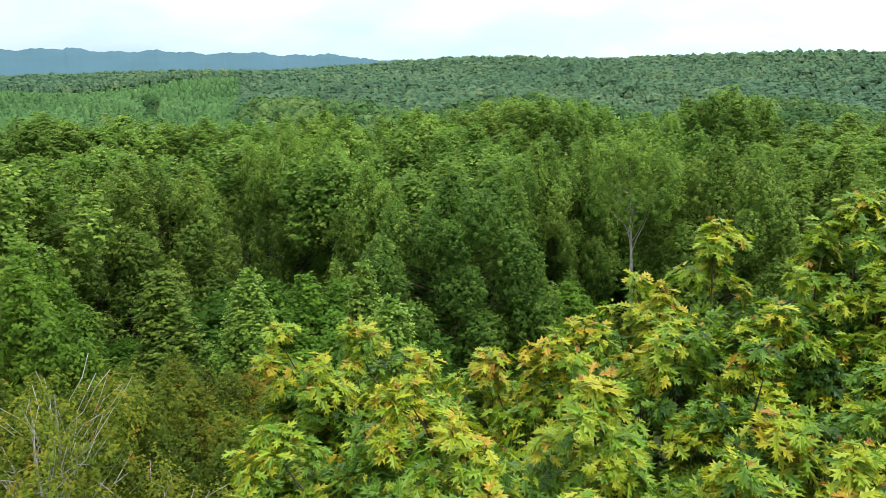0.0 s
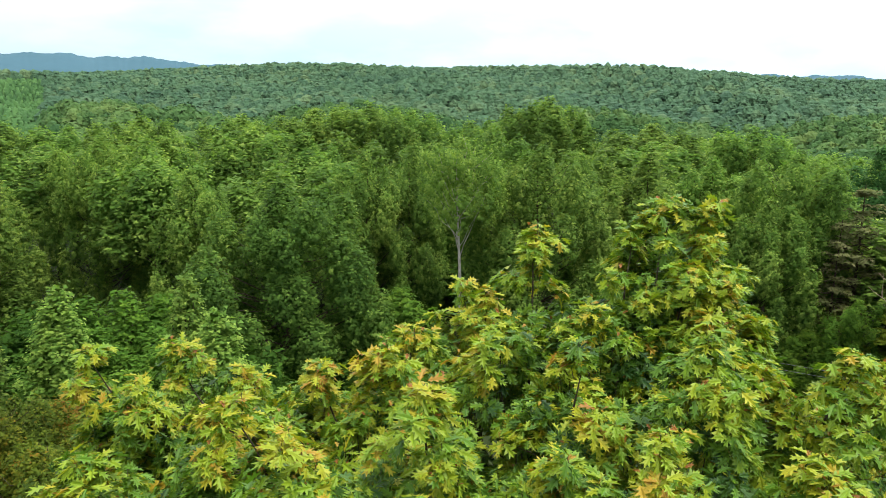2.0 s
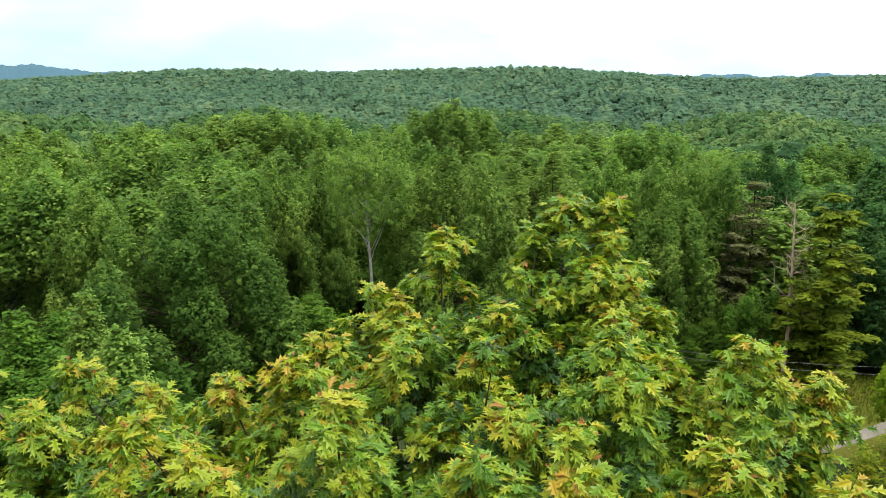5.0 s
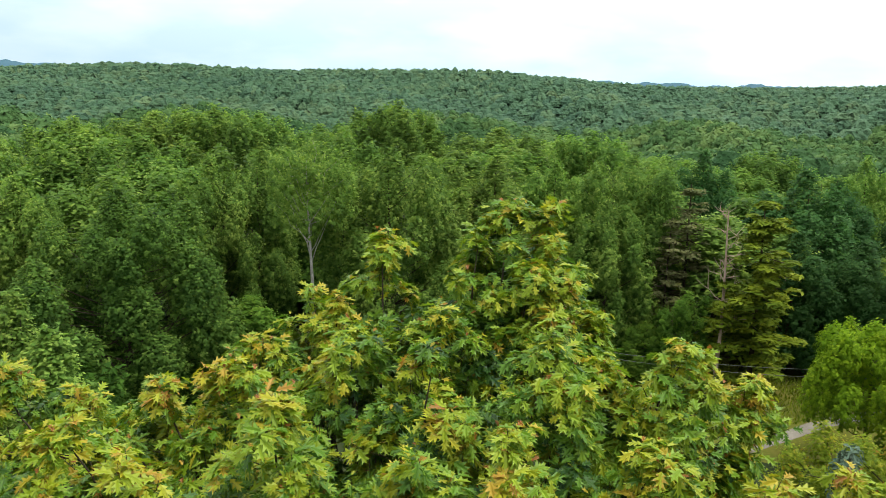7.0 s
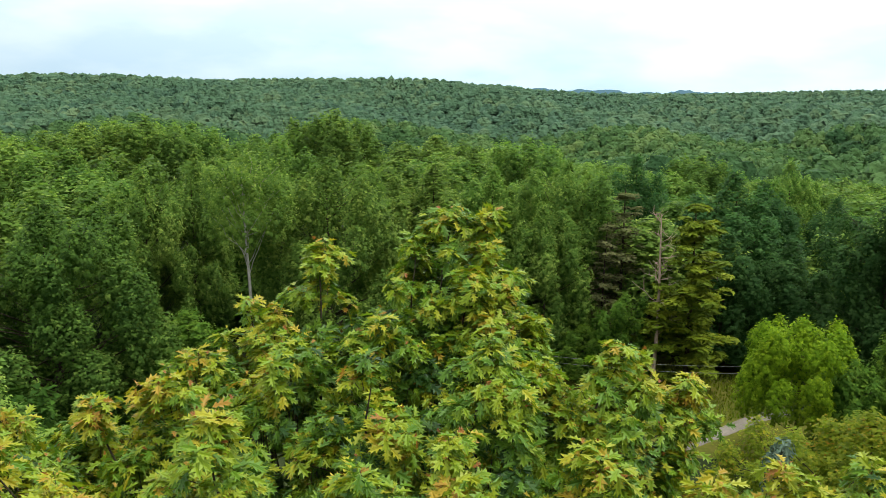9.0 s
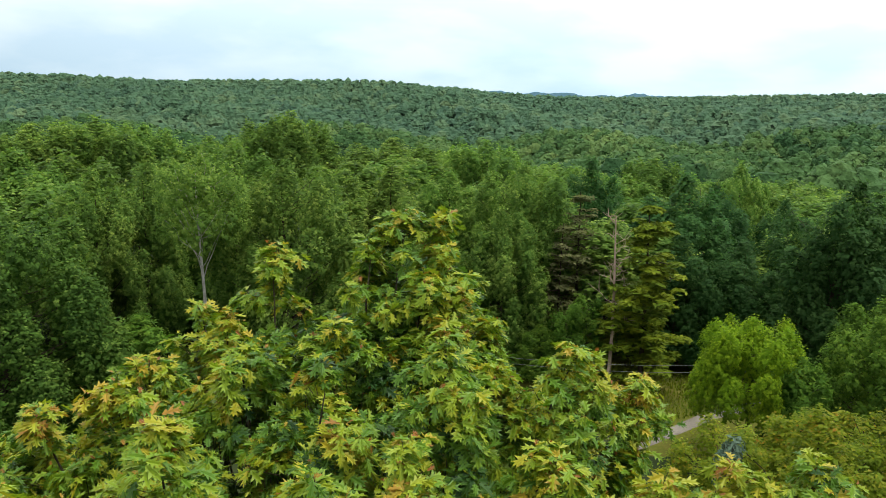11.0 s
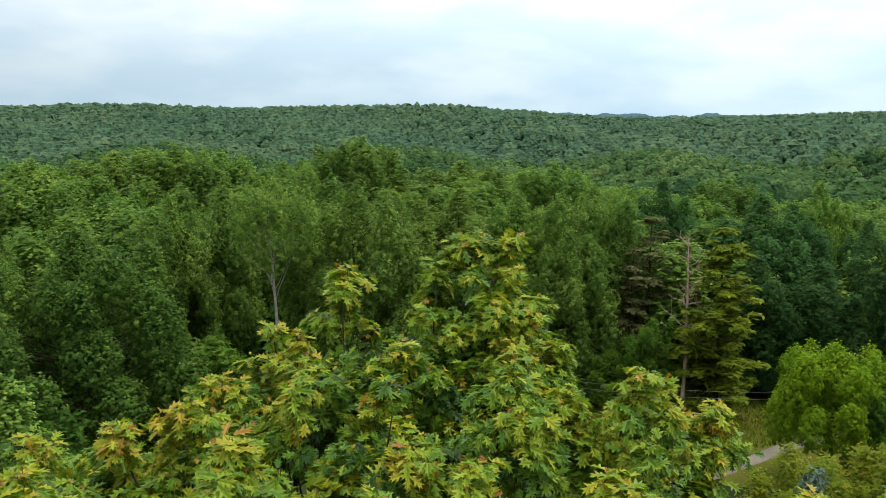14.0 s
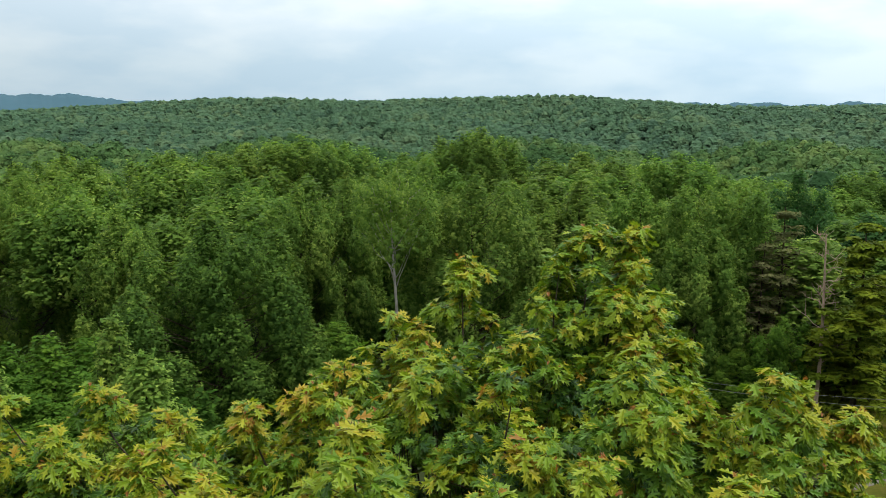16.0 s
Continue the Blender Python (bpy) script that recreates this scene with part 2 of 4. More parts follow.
def leaves_on(rng, C, R, per, size, up=0.5, rand=0.7, low=-0.35, tone=(0.3, 0.7), flat=False, aspect=0.62, shell=(0.62, 1.06)):
    """Leaves on the outer faces of clumps with centres C and radii R (n, 3); per: leaves on each."""
    n = len(C) * per
    c, r = np.repeat(C, per, 0), np.repeat(R, per, 0)
    d = unit(rng.normal(0, 1, (n, 3)))
    d[:, 2] = np.where(d[:, 2] < low, -d[:, 2], d[:, 2])
    p = c + r * d * rng.uniform(*shell, (n, 1))
    nor = unit(d * 0.7 + np.array([0, 0, up]) + rng.normal(0, rand, (n, 3)) * 0.7)
    t = unit(np.cross(nor, rng.normal(0, 1, (n, 3))))
    b = np.cross(nor, t)
    ln = size * rng.uniform(0.65, 1.35, (n, 1))
    wd = ln * aspect * 0.5
    if flat:
        V = np.stack([p - t * ln * 0.5 - b * wd, p + t * ln * 0.5 - b * wd * 0.6, p + b * wd], 1)
    else:
        V = np.stack([p - t * ln * 0.5, p + b * wd + nor * wd * 0.35, p + t * ln * 0.5, p - b * wd + nor * wd * 0.35], 1)
    k = V.shape[1]
    tone = rng.uniform(*tone, len(C)) if len(tone) == 2 else tone
    # tone rises on each clump's upper side, imitating light from above
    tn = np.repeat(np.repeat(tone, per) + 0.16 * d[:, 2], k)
    return V.reshape(-1, 3), np.arange(n * k).reshape(n, k), tn


def join(parts):
    V, F, T, n = [], [], [], 0
    for v, f, t in parts:
        V.append(v), F.append(f + n), T.append(t)
        n += len(v)
    return np.concatenate(V), np.concatenate(F), np.concatenate(T)


def part(name, me, parent, label="", kind=""):
    ob = new(name, me)
    ob.parent = parent
    return tagged(ob, label=label, kind=kind)


# ---- the lie of the land ----
def curve(x, xs, ys):
    return np.interp(x, xs, ys)


SKY_AZ = [-60, -45, -38, -30, -23, -19, -10, 0, 7, 11, 14.5, 18, 24, 32, 38, 60]
SKY_EL = [-0.45, -0.45, -0.45, -0.3, 0.05, 0.24, 0.18, 0.2, 0.22, 0.1, -0.3, -0.44, -0.34, -0.09, 0.08, 0.2]


def ridge_far(az):
    return curve(az, [-60, -30, -20, 12, 22, 60], [1150, 1100, 950, 950, 1250, 1300])


def ground_z(x, y):
    """Height of the ground: a shelf with the road, a fall into the valley, the ridge across it, then falling away."""
    r, az = np.hypot(x, y), np.degrees(np.arctan2(x, y))
    R = ridge_far(az)
    crest = EYE + R * np.tan(np.radians(curve(az, SKY_AZ, SKY_EL))) - 17.5
    dip = curve(az, [-60, -25, 5, 20, 60], [-19.0, -22.0, -22.0, -19.0, -15.0])
    s = np.clip((r - 45) / 185, 0, 1)
    z = 0.8 + (dip - 0.8) * (s * s * (3 - 2 * s))
    u = np.clip((r - 230) / (R - 230), 0, 1)
    z = z + (crest - dip) * (0.35 * u + 0.65 * u * u * (3 - 2 * u))
    z = z + 9 * np.sin(r / 75 + az * 0.21) * np.sin(az * 0.16 + r / 240 + 1) * np.clip((r - 150) / 150, 0, 1) * np.clip((R - r) / 200, 0, 1)
    w = np.clip((r - R) / 500, 0, 1)
    z = z - 45 * w * w * (3 - 2 * w)
    back = np.abs(az) > 65
    z = np.where(back, np.where(r < 45, 0.8, 0.8 - 14 * np.clip((r - 45) / 300, 0, 1)), z)
    return z + 0.25 * np.sin(x * 0.13 + 1) * np.cos(y * 0.11) * np.clip(r / 30, 0, 1)


def make_ground():
    radii = np.concatenate([[0.0], np.arange(4, 80, 4), np.geomspace(80, 4800, 60)])
    angles = np.radians(np.arange(0, 360, 3))
    rr, aa = np.meshgrid(radii, angles, indexing="ij")
    x, y = rr * np.sin(aa), rr * np.cos(aa)
    V = np.stack([x, y, ground_z(x, y)], -1).reshape(-1, 3)
    n, k = len(radii), len(angles)
    F = [(i * k + j, (i + 1) * k + j, (i + 1) * k + (j + 1) % k, i * k + (j + 1) % k) for i in range(n - 1) for j in range(k)]
    ob = new("ground", mesh_of("ground", V, F, SHADED_SOIL, smooth=True))
    tagged(ob, "forest floor falling into a wooded valley, canopy shade put into its dark colour", "ground", kind="structure")


make_ground()


def gz(x, y):
    return float(ground_z(np.array(float(x)), np.array(float(y))))


def ribbon(name, line, widths, mat, lift, label, category):
    """A strip of road or grass that lies on the ground, with a broken edge and a little thickness."""
    rng = np.random.default_rng(5)
    line, widths = np.array(line, float), np.array(widths, float)
    s = np.linspace(0, len(line) - 1, 60)
    px, py = np.interp(s, range(len(line)), line[:, 0]), np.interp(s, range(len(line)), line[:, 1])
    for _ in range(6):
        px[1:-1], py[1:-1] = (px[:-2] + px[1:-1] + px[2:]) / 3, (py[:-2] + py[1:-1] + py[2:]) / 3
    w = np.interp(s, range(len(line)), widths)
    dx, dy = np.gradient(px), np.gradient(py)
    ln = np.hypot(dx, dy)
    nx, ny = -dy / ln, dx / ln
    V, cols = [], 7
    for i in range(60):
        for j in range(cols):
            e = (j / (cols - 1) - 0.5) * w[i] * (1 + (0.05 * rng.normal() if j in (0, cols - 1) else 0))
            x, y = px[i] + nx[i] * e, py[i] + ny[i] * e
            V.append((x, y, gz(x, y) + lift - (0.12 if j in (0, cols - 1) else 0)))
    F = [(i * cols + j, (i + 1) * cols + j, (i + 1) * cols + j + 1, i * cols + j + 1) for i in range(59) for j in range(cols - 1)]
    return tagged(new(name, mesh_of(name, V, F, mat, smooth=True)), label, category, kind="structure")


ribbon("clearing", [(10, 46), (16, 41), (20, 37), (26, 34), (34, 32)], [7, 13, 17, 15, 10], GRASS, 0.05, "mown grass clearing between the woods", "grass")
ribbon("road", [(14.6, 32.1), (16.4, 32.7), (18.0, 33.5), (20.4, 34.8), (24, 35.8), (34, 34.5)], [0.8, 0.85, 0.9, 0.95, 1.0, 1.0], GRAVEL, 0.11, "pale gravel track through a grass clearing", "road")


def make_far_hills():
    """Hills beyond the ridge, their haze painted in as blue, with the bumps of their woods along the top."""
    rng = np.random.default_rng(8)
    for name, a0, a1, far, pts in (("backdrop_hills_west", -60, -18, 3300, ([-60, -47.5, -41.4, -33.6, -28.3, -23, -18], [1.2, 1.1, 0.92, 0.66, 0.5, 0.08, -0.6])),
                                   ("backdrop_hills_north", 9, 40, 3000, ([9, 13, 16, 20, 25, 33, 40], [-0.6, -0.32, -0.3, -0.4, -0.36, -0.4, -0.6]))):
        az = np.arange(a0, a1, 0.05)
        top = EYE + far * np.tan(np.radians(np.interp(az, *pts))) + np.convolve(np.repeat(rng.normal(0, 1.6, len(az) // 4 + 3), 4), np.ones(5) / 5, 'same')[4:len(az) + 4] + 4 * np.sin(az * 1.1) + 3 * np.sin(az * 2.7)
        V = []
        for k, (dr, dz) in enumerate(((0, 0), (-220, -45), (-500, -140))):
            a = np.radians(az)
            V.append(np.stack([(far + dr) * np.sin(a), (far + dr) * np.cos(a), np.convolve(np.pad(top, 30, 'edge'), np.ones(61) / 61, 'valid') + dz if k else top], 1))
        n = len(az)
        F = [(k * n + j, k * n + j + 1, (k + 1) * n + j + 1, (k + 1) * n + j) for k in range(2) for j in range(n - 1)]
        tagged(new(name, mesh_of(name, np.concatenate(V), F, HAZED_HILL, smooth=True)), "hazy blue wooded hills on the horizon", "hills", kind="structure")


make_far_hills()


def woods_patch(name, rng, X, Y, wide, tall, per, mat, label, lobes=4, cone=False):
    """Far woods, one mesh: each crown is a heap of leafy lobes, with sprays that break their outline."""
    n = len(X)
    Z = ground_z(X, Y)
    W = wide * rng.uniform(0.6, 1.45, n)
    H = tall * rng.uniform(0.8, 1.15, n) + 0.25 * (W - wide)
    patch = 0.5 + 0.5 * np.sin(X * 0.021 + 1.3 * np.sin(Y * 0.013)) * np.cos(Y * 0.017 + 0.8)
    tone = np.clip(0.3 + 0.32 * patch + rng.normal(0, 0.18, n), 0.0, 1.0)
    sides, polar = (5, np.radians([42, 90, 148])) if lobes == 3 else (6, np.radians([34, 70, 112]))
    g = np.arange(sides) * 2 * math.pi / sides
    dome = np.concatenate([[[0, 0, 1]]] + [np.stack([math.sin(a) * np.cos(g + 0.5 * k), math.sin(a) * np.sin(g + 0.5 * k), np.full(sides, math.cos(a))], 1) for k, a in enumerate(polar)])
    F1 = [(0, 1 + k, 1 + (k + 1) % sides) for k in range(sides)]
    for q in range(len(polar) - 1):
        for k in range(sides):
            a, b = 1 + q * sides + k, 1 + q * sides + (k + 1) % sides
            F1 += [(a, a + sides, b + sides), (a, b + sides, b)]
    F1 = np.array(F1)
    parts, bends = [], []
    turn = rng.uniform(0, 6.28, n)
    for lobe in range(lobes):
        if lobe == 0:
            off, drop, r = 0.0 * W, 0.0 * W, W * (0.5 if lobes == 1 else 0.33)
        else:
            off, drop, r = W * rng.uniform(0.2, 0.3, n), W * rng.uniform(0.08, 0.34, n), W * rng.uniform(0.22, 0.31, n)
        ang = turn + lobe * 2 * math.pi / max(1, lobes - 1) + rng.uniform(-0.3, 0.3, n)
        rz = r * (1.9 if cone else 1.1 if lobes > 3 else 1.3)
        C = np.stack([X + off * np.cos(ang), Y + off * np.sin(ang), Z + H - drop - rz], 1)
        R = np.stack([r * (0.8 if cone else 1), r * (0.8 if cone else 1), rz], 1)
        D = dome[None] * (rng.uniform(0.84, 1.13, (n, len(dome), 1)) if lobes < 6 else rng.uniform(0.78, 0.98, (n, len(dome), 1)))
        own = tone + rng.uniform(-0.08, 0.08, n)
        parts.append(((C[:, None] + D * R[:, None]).reshape(-1, 3), (F1[None] + (np.arange(n) * len(dome))[:, None, None]).reshape(-1, 3), np.repeat(own, len(dome))))
        bends.append(unit(np.broadcast_to(dome[None] * [0.6, 0.6, 0.5] + [0, 0, 0.55], (n, len(dome), 3)) + rng.normal(0, 0.12, (n, len(dome), 3))).reshape(-1, 3))
        k = per // lobes
        if not k:
            continue
        m = n * k
        d = unit(rng.normal(0, 1, (m, 3)) + [0, 0, 0.35])
        d[:, 2] = np.where(d[:, 2] < -0.35, -d[:, 2], d[:, 2])
        p = np.repeat(C, k, 0) + np.repeat(R, k, 0) * d * rng.uniform(0.92, 1.13, (m, 1))
        nor = unit(d + rng.normal(0, 0.25, (m, 3)))
        t = unit(np.cross(nor, rng.normal(0, 1, (m, 3))))
        b = np.cross(nor, t)
        sz = np.repeat(r, k)[:, None] * rng.uniform(0.6, 1.3, (m, 1)) * 1.5 / math.sqrt(k)
        V = np.stack([p - t * sz * 0.5 - b * sz * 0.4, p + t * sz * 0.5 - b * sz * 0.3, p + b * sz * 0.5], 1).reshape(-1, 3)
        parts.append((V, np.arange(m * 3).reshape(m, 3), np.repeat(np.repeat(own, k) + rng.uniform(-0.08, 0.08, m), 3)))
        bends.append(np.repeat(unit(d + nor * 0.25), 3, 0))
    V, F, T = join(parts)
    return tagged(new(name, mesh_of(name, V, F, mat, T, True, np.concatenate(bends))), label, "woods", kind="stuff")


def scatter(rng, r0, r1, a0, a1, step):
    """Places on a shaken polar grid of about that spacing."""
    X, Y, r = [], [], r0
    while r < r1:
        k = max(1, int(radians(a1 - a0) * r / step))
        az = np.radians(a0 + (np.arange(k) + rng.uniform(0, 1, k)) * (a1 - a0) / k)
        rr = r + rng.uniform(-0.6, 0.6, k) * step
        X.append(rr * np.sin(az)), Y.append(rr * np.cos(az))
        r += step * 0.9
    return np.concatenate(X), np.concatenate(Y)


def make_far_woods():
    rng = np.random.default_rng(21)
    for name, r0, r1, step, wide, per, lobes, mat in (("low_woods", 134, 270, 6.4, 7.6, 300, 6, FAR), ("hollow_woods", 270, 430, 7.0, 8.4, 120, 6, FAR),
                                                      ("slope_woods", 430, 720, 7.6, 10.5, 0, 5, HAZED_RIDGE), ("ridge_woods", 720, 1330, 7.8, 11.5, 0, 3, HAZED_RIDGE)):
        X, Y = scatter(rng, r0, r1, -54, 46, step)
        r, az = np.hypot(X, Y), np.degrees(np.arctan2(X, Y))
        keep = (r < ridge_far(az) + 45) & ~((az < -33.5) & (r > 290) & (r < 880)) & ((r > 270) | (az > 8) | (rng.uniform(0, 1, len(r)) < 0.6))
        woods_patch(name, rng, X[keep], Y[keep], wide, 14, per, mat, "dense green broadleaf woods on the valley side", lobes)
    # unseen woods behind the lookout, added to block low light from the horizon
    X, Y = scatter(rng, 30, 130, 62, 298, 6.4)
    woods_patch("surrounding_woods", rng, X, Y, 7.6, 17, 24, FAR, "unseen woods beside and behind the lookout, added to block low sky light", 4)
    # dark trees added along the ride, their colour giving its shaded edge
    r = np.linspace(440, 760, 34)
    az = np.radians(-39.7 + (r - 450) * 0.0016 + rng.uniform(-0.15, 0.15, 34))
    woods_patch("plantation_hedgerow", rng, r * np.sin(az), r * np.cos(az), 7.0, 11, 24, SPRUCE, "line of taller trees along the plantation's ride, its shade put into their dark colour", 4)
    X, Y = scatter(rng, 290, 900, -54, -33.5, 5.6)
    r, az = np.hypot(X, Y), np.degrees(np.arctan2(X, Y))
    gap = (np.abs(az + 39.4 - (r - 450) * 0.0016) < 0.36) & (r < 780)
    woods_patch("pine_plantation", rng, X[~gap], Y[~gap], 4.6, 7.5, 8, YOUNG, "young light-green plantation with a straight ride cut through it", 1, True)


make_far_woods()


# ---- trees ----
def teardrop(u):
    """Radius of an upright leafy lobe along its axis: wide below the middle, drawn to a point at the tip."""
    return np.sqrt(np.clip(u, 0, 1)) * np.clip(1 - u, 0, 1) ** 0.62 / 0.463


def crown_lobes(rng, height, wide, low, point, rings, plump, squat):
    """The big leafy masses of a crown, each on a limb of its own: foot, axis, length and radius."""
    tall = height - low
    rows = [((0, 0, low + tall * 0.35), (rng.normal(0, 0.04), rng.normal(0, 0.04), 1), tall * 0.66, wide * (0.15 if point > 0.75 else 0.18) * plump)]
    turn = rng.uniform(0, 6.28)
    f1, f2 = rng.uniform(0, 6.28, 2)
    for i in range(rings):
        s = 0.06 + 0.74 * (i + 0.15) / rings
        env = 0.5 * wide * ((1 - s) ** 0.85 if point > 0.75 else math.sqrt(max(0.05, 1 - s ** (2.6 - 1.6 * point)))) * (0.84 + 0.16 * min(1, s / 0.25))
        k = max(3, round(rng.uniform(0.9, 1.1) * (8.0 - 3.4 * s) / (1.4 if point > 0.75 else 1)))
        turn += 2.4
        for j in range(k):
            g = turn + (j + rng.uniform(-0.22, 0.22)) * 2 * math.pi / k
            r = wide * plump * rng.uniform(0.085, 0.145) * (1.08 - 0.3 * s)
            form = 1 + 0.14 * math.sin(2 * g + f1) + 0.10 * math.sin(3 * g + f2 + 3 * s)
            off = max(0.0, env * form * rng.uniform(0.86, 1.06) - r)
            ln = r * rng.uniform(3.0, 4.3)
            z = low + tall * (s + rng.uniform(-0.05, 0.05))
            ln = min(ln * squat, height - tall * 0.04 - z, tall * (0.80 * (1 - s) + 0.06))
            rows.append(((off * math.cos(g), off * math.sin(g), z), (0.30 * math.cos(g) * (1 - 0.5 * s), 0.30 * math.sin(g) * (1 - 0.5 * s), 1), ln, r))
    return [np.array(v, float) for v in zip(*rows)]


def blades(rng, p, nor, size, aspect=0.8):
    """Pointed leaves at places p, facing nor."""
    n = len(p)
    t = unit(np.cross(nor, rng.normal(0, 1, (n, 3))))
    b = np.cross(nor, t)
    ln = size * rng.uniform(0.65, 1.35, (n, 1))
    wd = ln * aspect * 0.5
    V = np.stack([p - t * ln * 0.45 - b * wd, p + t * ln * 0.55, p - t * ln * 0.3 + b * wd], 1)
    return V.reshape(-1, 3), np.arange(n * 3).reshape(n, 3)


def broadleaf(name, seed, height, wide, mat, label, bark=BARK, base=0.1, point=0.5, rings=4, gap=0.47, per=27, leaf=0.145, plump=1.0, squat=1.0, layered=0.0,
              tone=(0.26, 0.75), sparse=1.0, limbs=24, stem=1.0, group="trees of the wood", category="tree"):
    """A broadleaf tree: a trunk with a limb to each leafy lobe, the lobes set all over with sprays of single leaves."""
    rng = np.random.default_rng(seed)
    tree = tagged(new(name), label, category, group)
    foot, axis, ln, rad = crown_lobes(rng, height, wide, height * base, point, rings, plump, squat)
    axis = unit(axis)
    C, D, T, A = [], [], [], []
    own = rng.uniform(*tone, len(ln))
    own[0] = tone[0] * 0.3 + tone[1] * 0.7
    for q in range(len(ln)):
        n = max(8, int(2 * math.pi * rad[q] * 0.72 * ln[q] / gap ** 2))
        u = 0.06 + 0.94 * ((np.arange(n) + rng.uniform(0, 1, n)) / n) ** 0.9
        g = np.arange(n) * 2.39996 + rng.uniform(0, 6.28)
        e1 = unit(np.cross(axis[q], (0.3, 0.9, 0.1)))
        e2 = np.cross(axis[q], e1)
        out = np.cos(g)[:, None] * e1 + np.sin(g)[:, None] * e2
        lump = 1 + 0.16 * np.sin(3 * g + 9 * u + q)
        c = foot[q] + axis[q] * (ln[q] * u)[:, None] + out * (rad[q] * teardrop(u) * lump * rng.uniform(0.78, 1.1, n))[:, None]
        d = unit(out + axis[q] * (2.4 * (u - 0.38) + 1.6 * np.clip(u - 0.7, 0, 1))[:, None])
        rel = c[:, None] - foot[None]
        along = (rel * axis[None]).sum(2)
        rho = np.linalg.norm(rel - along[..., None] * axis[None], axis=2)
        inside = rho < 0.66 * rad[None] * teardrop(along / ln[None])
        inside[:, q] = False
        away = np.stack([c[:, 0], c[:, 1], 0 * g], 1) / (np.hypot(c[:, 0], c[:, 1])[:, None] + 0.25 * wide)
        keep = ~inside.any(1) & ((d * away).sum(1) > -0.45) & (rng.uniform(0, 1, n) < sparse)
        C.append(c[keep]), D.append(d[keep]), A.append(away[keep])
        T.append(own[q] * 0.5 + 0.5 * rng.uniform(*tone, keep.sum()))
    C, D, T, A = np.concatenate(C), np.concatenate(D), np.concatenate(T), np.concatenate(A)
    up = np.array([0, 0, 1.0])
    m = len(C) * per
    td = unit(D * 0.55 + up * (0.65 + layered) + rng.normal(0, 0.22, C.shape))
    rt = np.repeat(gap * rng.uniform(0.42, 0.85, len(C)), per)[:, None]
    lead, face, mid = np.repeat(td, per, 0), np.repeat(D, per, 0), np.repeat(C, per, 0)
    e = unit(rng.normal(0, 1, (m, 3)) + lead * 0.55)
    reach = rng.uniform(0.25, 1.05, (m, 1))
    step = e * rt * reach
    step = step * (0.84 + 0.16 * layered) + lead * (step * lead).sum(1, keepdims=True) * (0.95 - 1.45 * layered)
    if layered:
        step = step + (step * [1, 1, 0]) * 0.55 * layered
    nor = unit(e * (0.3 - 0.2 * layered) + up * (0.5 + 0.4 * layered) + face * 0.65 + rng.normal(0, 0.3, (m, 3)))
    V, F = blades(rng, mid + step, nor, leaf)
    V[:, 2] *= height / V[:, 2].max()
    # highlights on spray tips put into the tone, darker towards each spray's foot
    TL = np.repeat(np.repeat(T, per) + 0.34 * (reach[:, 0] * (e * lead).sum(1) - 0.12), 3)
    hull = np.repeat(unit(D * 0.85 + A * 0.3 + up * 0.5), per, 0)
    bend = np.repeat(unit(nor * 0.2 + e * 0.3 + hull), 3, 0)
    if sparse >= 1:         # filler leaves inside the crown, toned down for the shade there
        k = 9
        cin = np.repeat(C - D * rng.uniform(0.3, 1.0, (len(C), 1)) * gap * 0.8, k, 0) + rng.normal(0, gap * 0.36, (len(C) * k, 3))
        nin = np.repeat(unit(D * 0.85 + A * 0.3 + up * 0.5), k, 0)
        v2, f2 = blades(rng, cin, unit(nin + rng.normal(0, 0.3, cin.shape)), leaf * 1.35)
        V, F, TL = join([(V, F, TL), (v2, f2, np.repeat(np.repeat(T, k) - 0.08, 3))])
        bend = np.concatenate([bend, np.repeat(nin, 3, 0)])
    lean = rng.normal(0, 0.01 * height, 2)
    spine = np.array([[lean[0] * s * s + 0.1 * math.sin(5 * s), lean[1] * s * s, height * 0.9 * s] for s in np.linspace(-0.02, 1, 9)])
    r0 = (0.009 * height + 0.015 * wide) * stem
    lines = [(spine, np.linspace(r0, 0.02, 9) * np.array([1.35] + [1] * 8))]
    ends = [foot[q] + axis[q] * ln[q] * 0.7 for q in range(1, len(ln))] + [C[k] for k in rng.permutation(len(C))[:limbs]]
    for k, end in enumerate(ends):
        s = np.clip(end[2] / (height * 0.9) - rng.uniform(0.10, 0.26), 0.08, 0.92)
        st = np.array([np.interp(s * height * 0.9, spine[:, 2], spine[:, i]) for i in range(3)])
        lines.append((bent(rng, st, end, 5, 0.1, -0.12), np.linspace((0.3 if k < len(ln) else 0.16) * r0 * (1.15 - s), 0.010, 5)))
    tv, tf = tubes(lines, 5)
    part("trunk", mesh_of("trunk", tv, tf, bark, smooth=True), tree)
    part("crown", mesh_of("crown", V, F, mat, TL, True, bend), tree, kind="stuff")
    tree["tall"], tree["wide"] = height, wide
    return tree


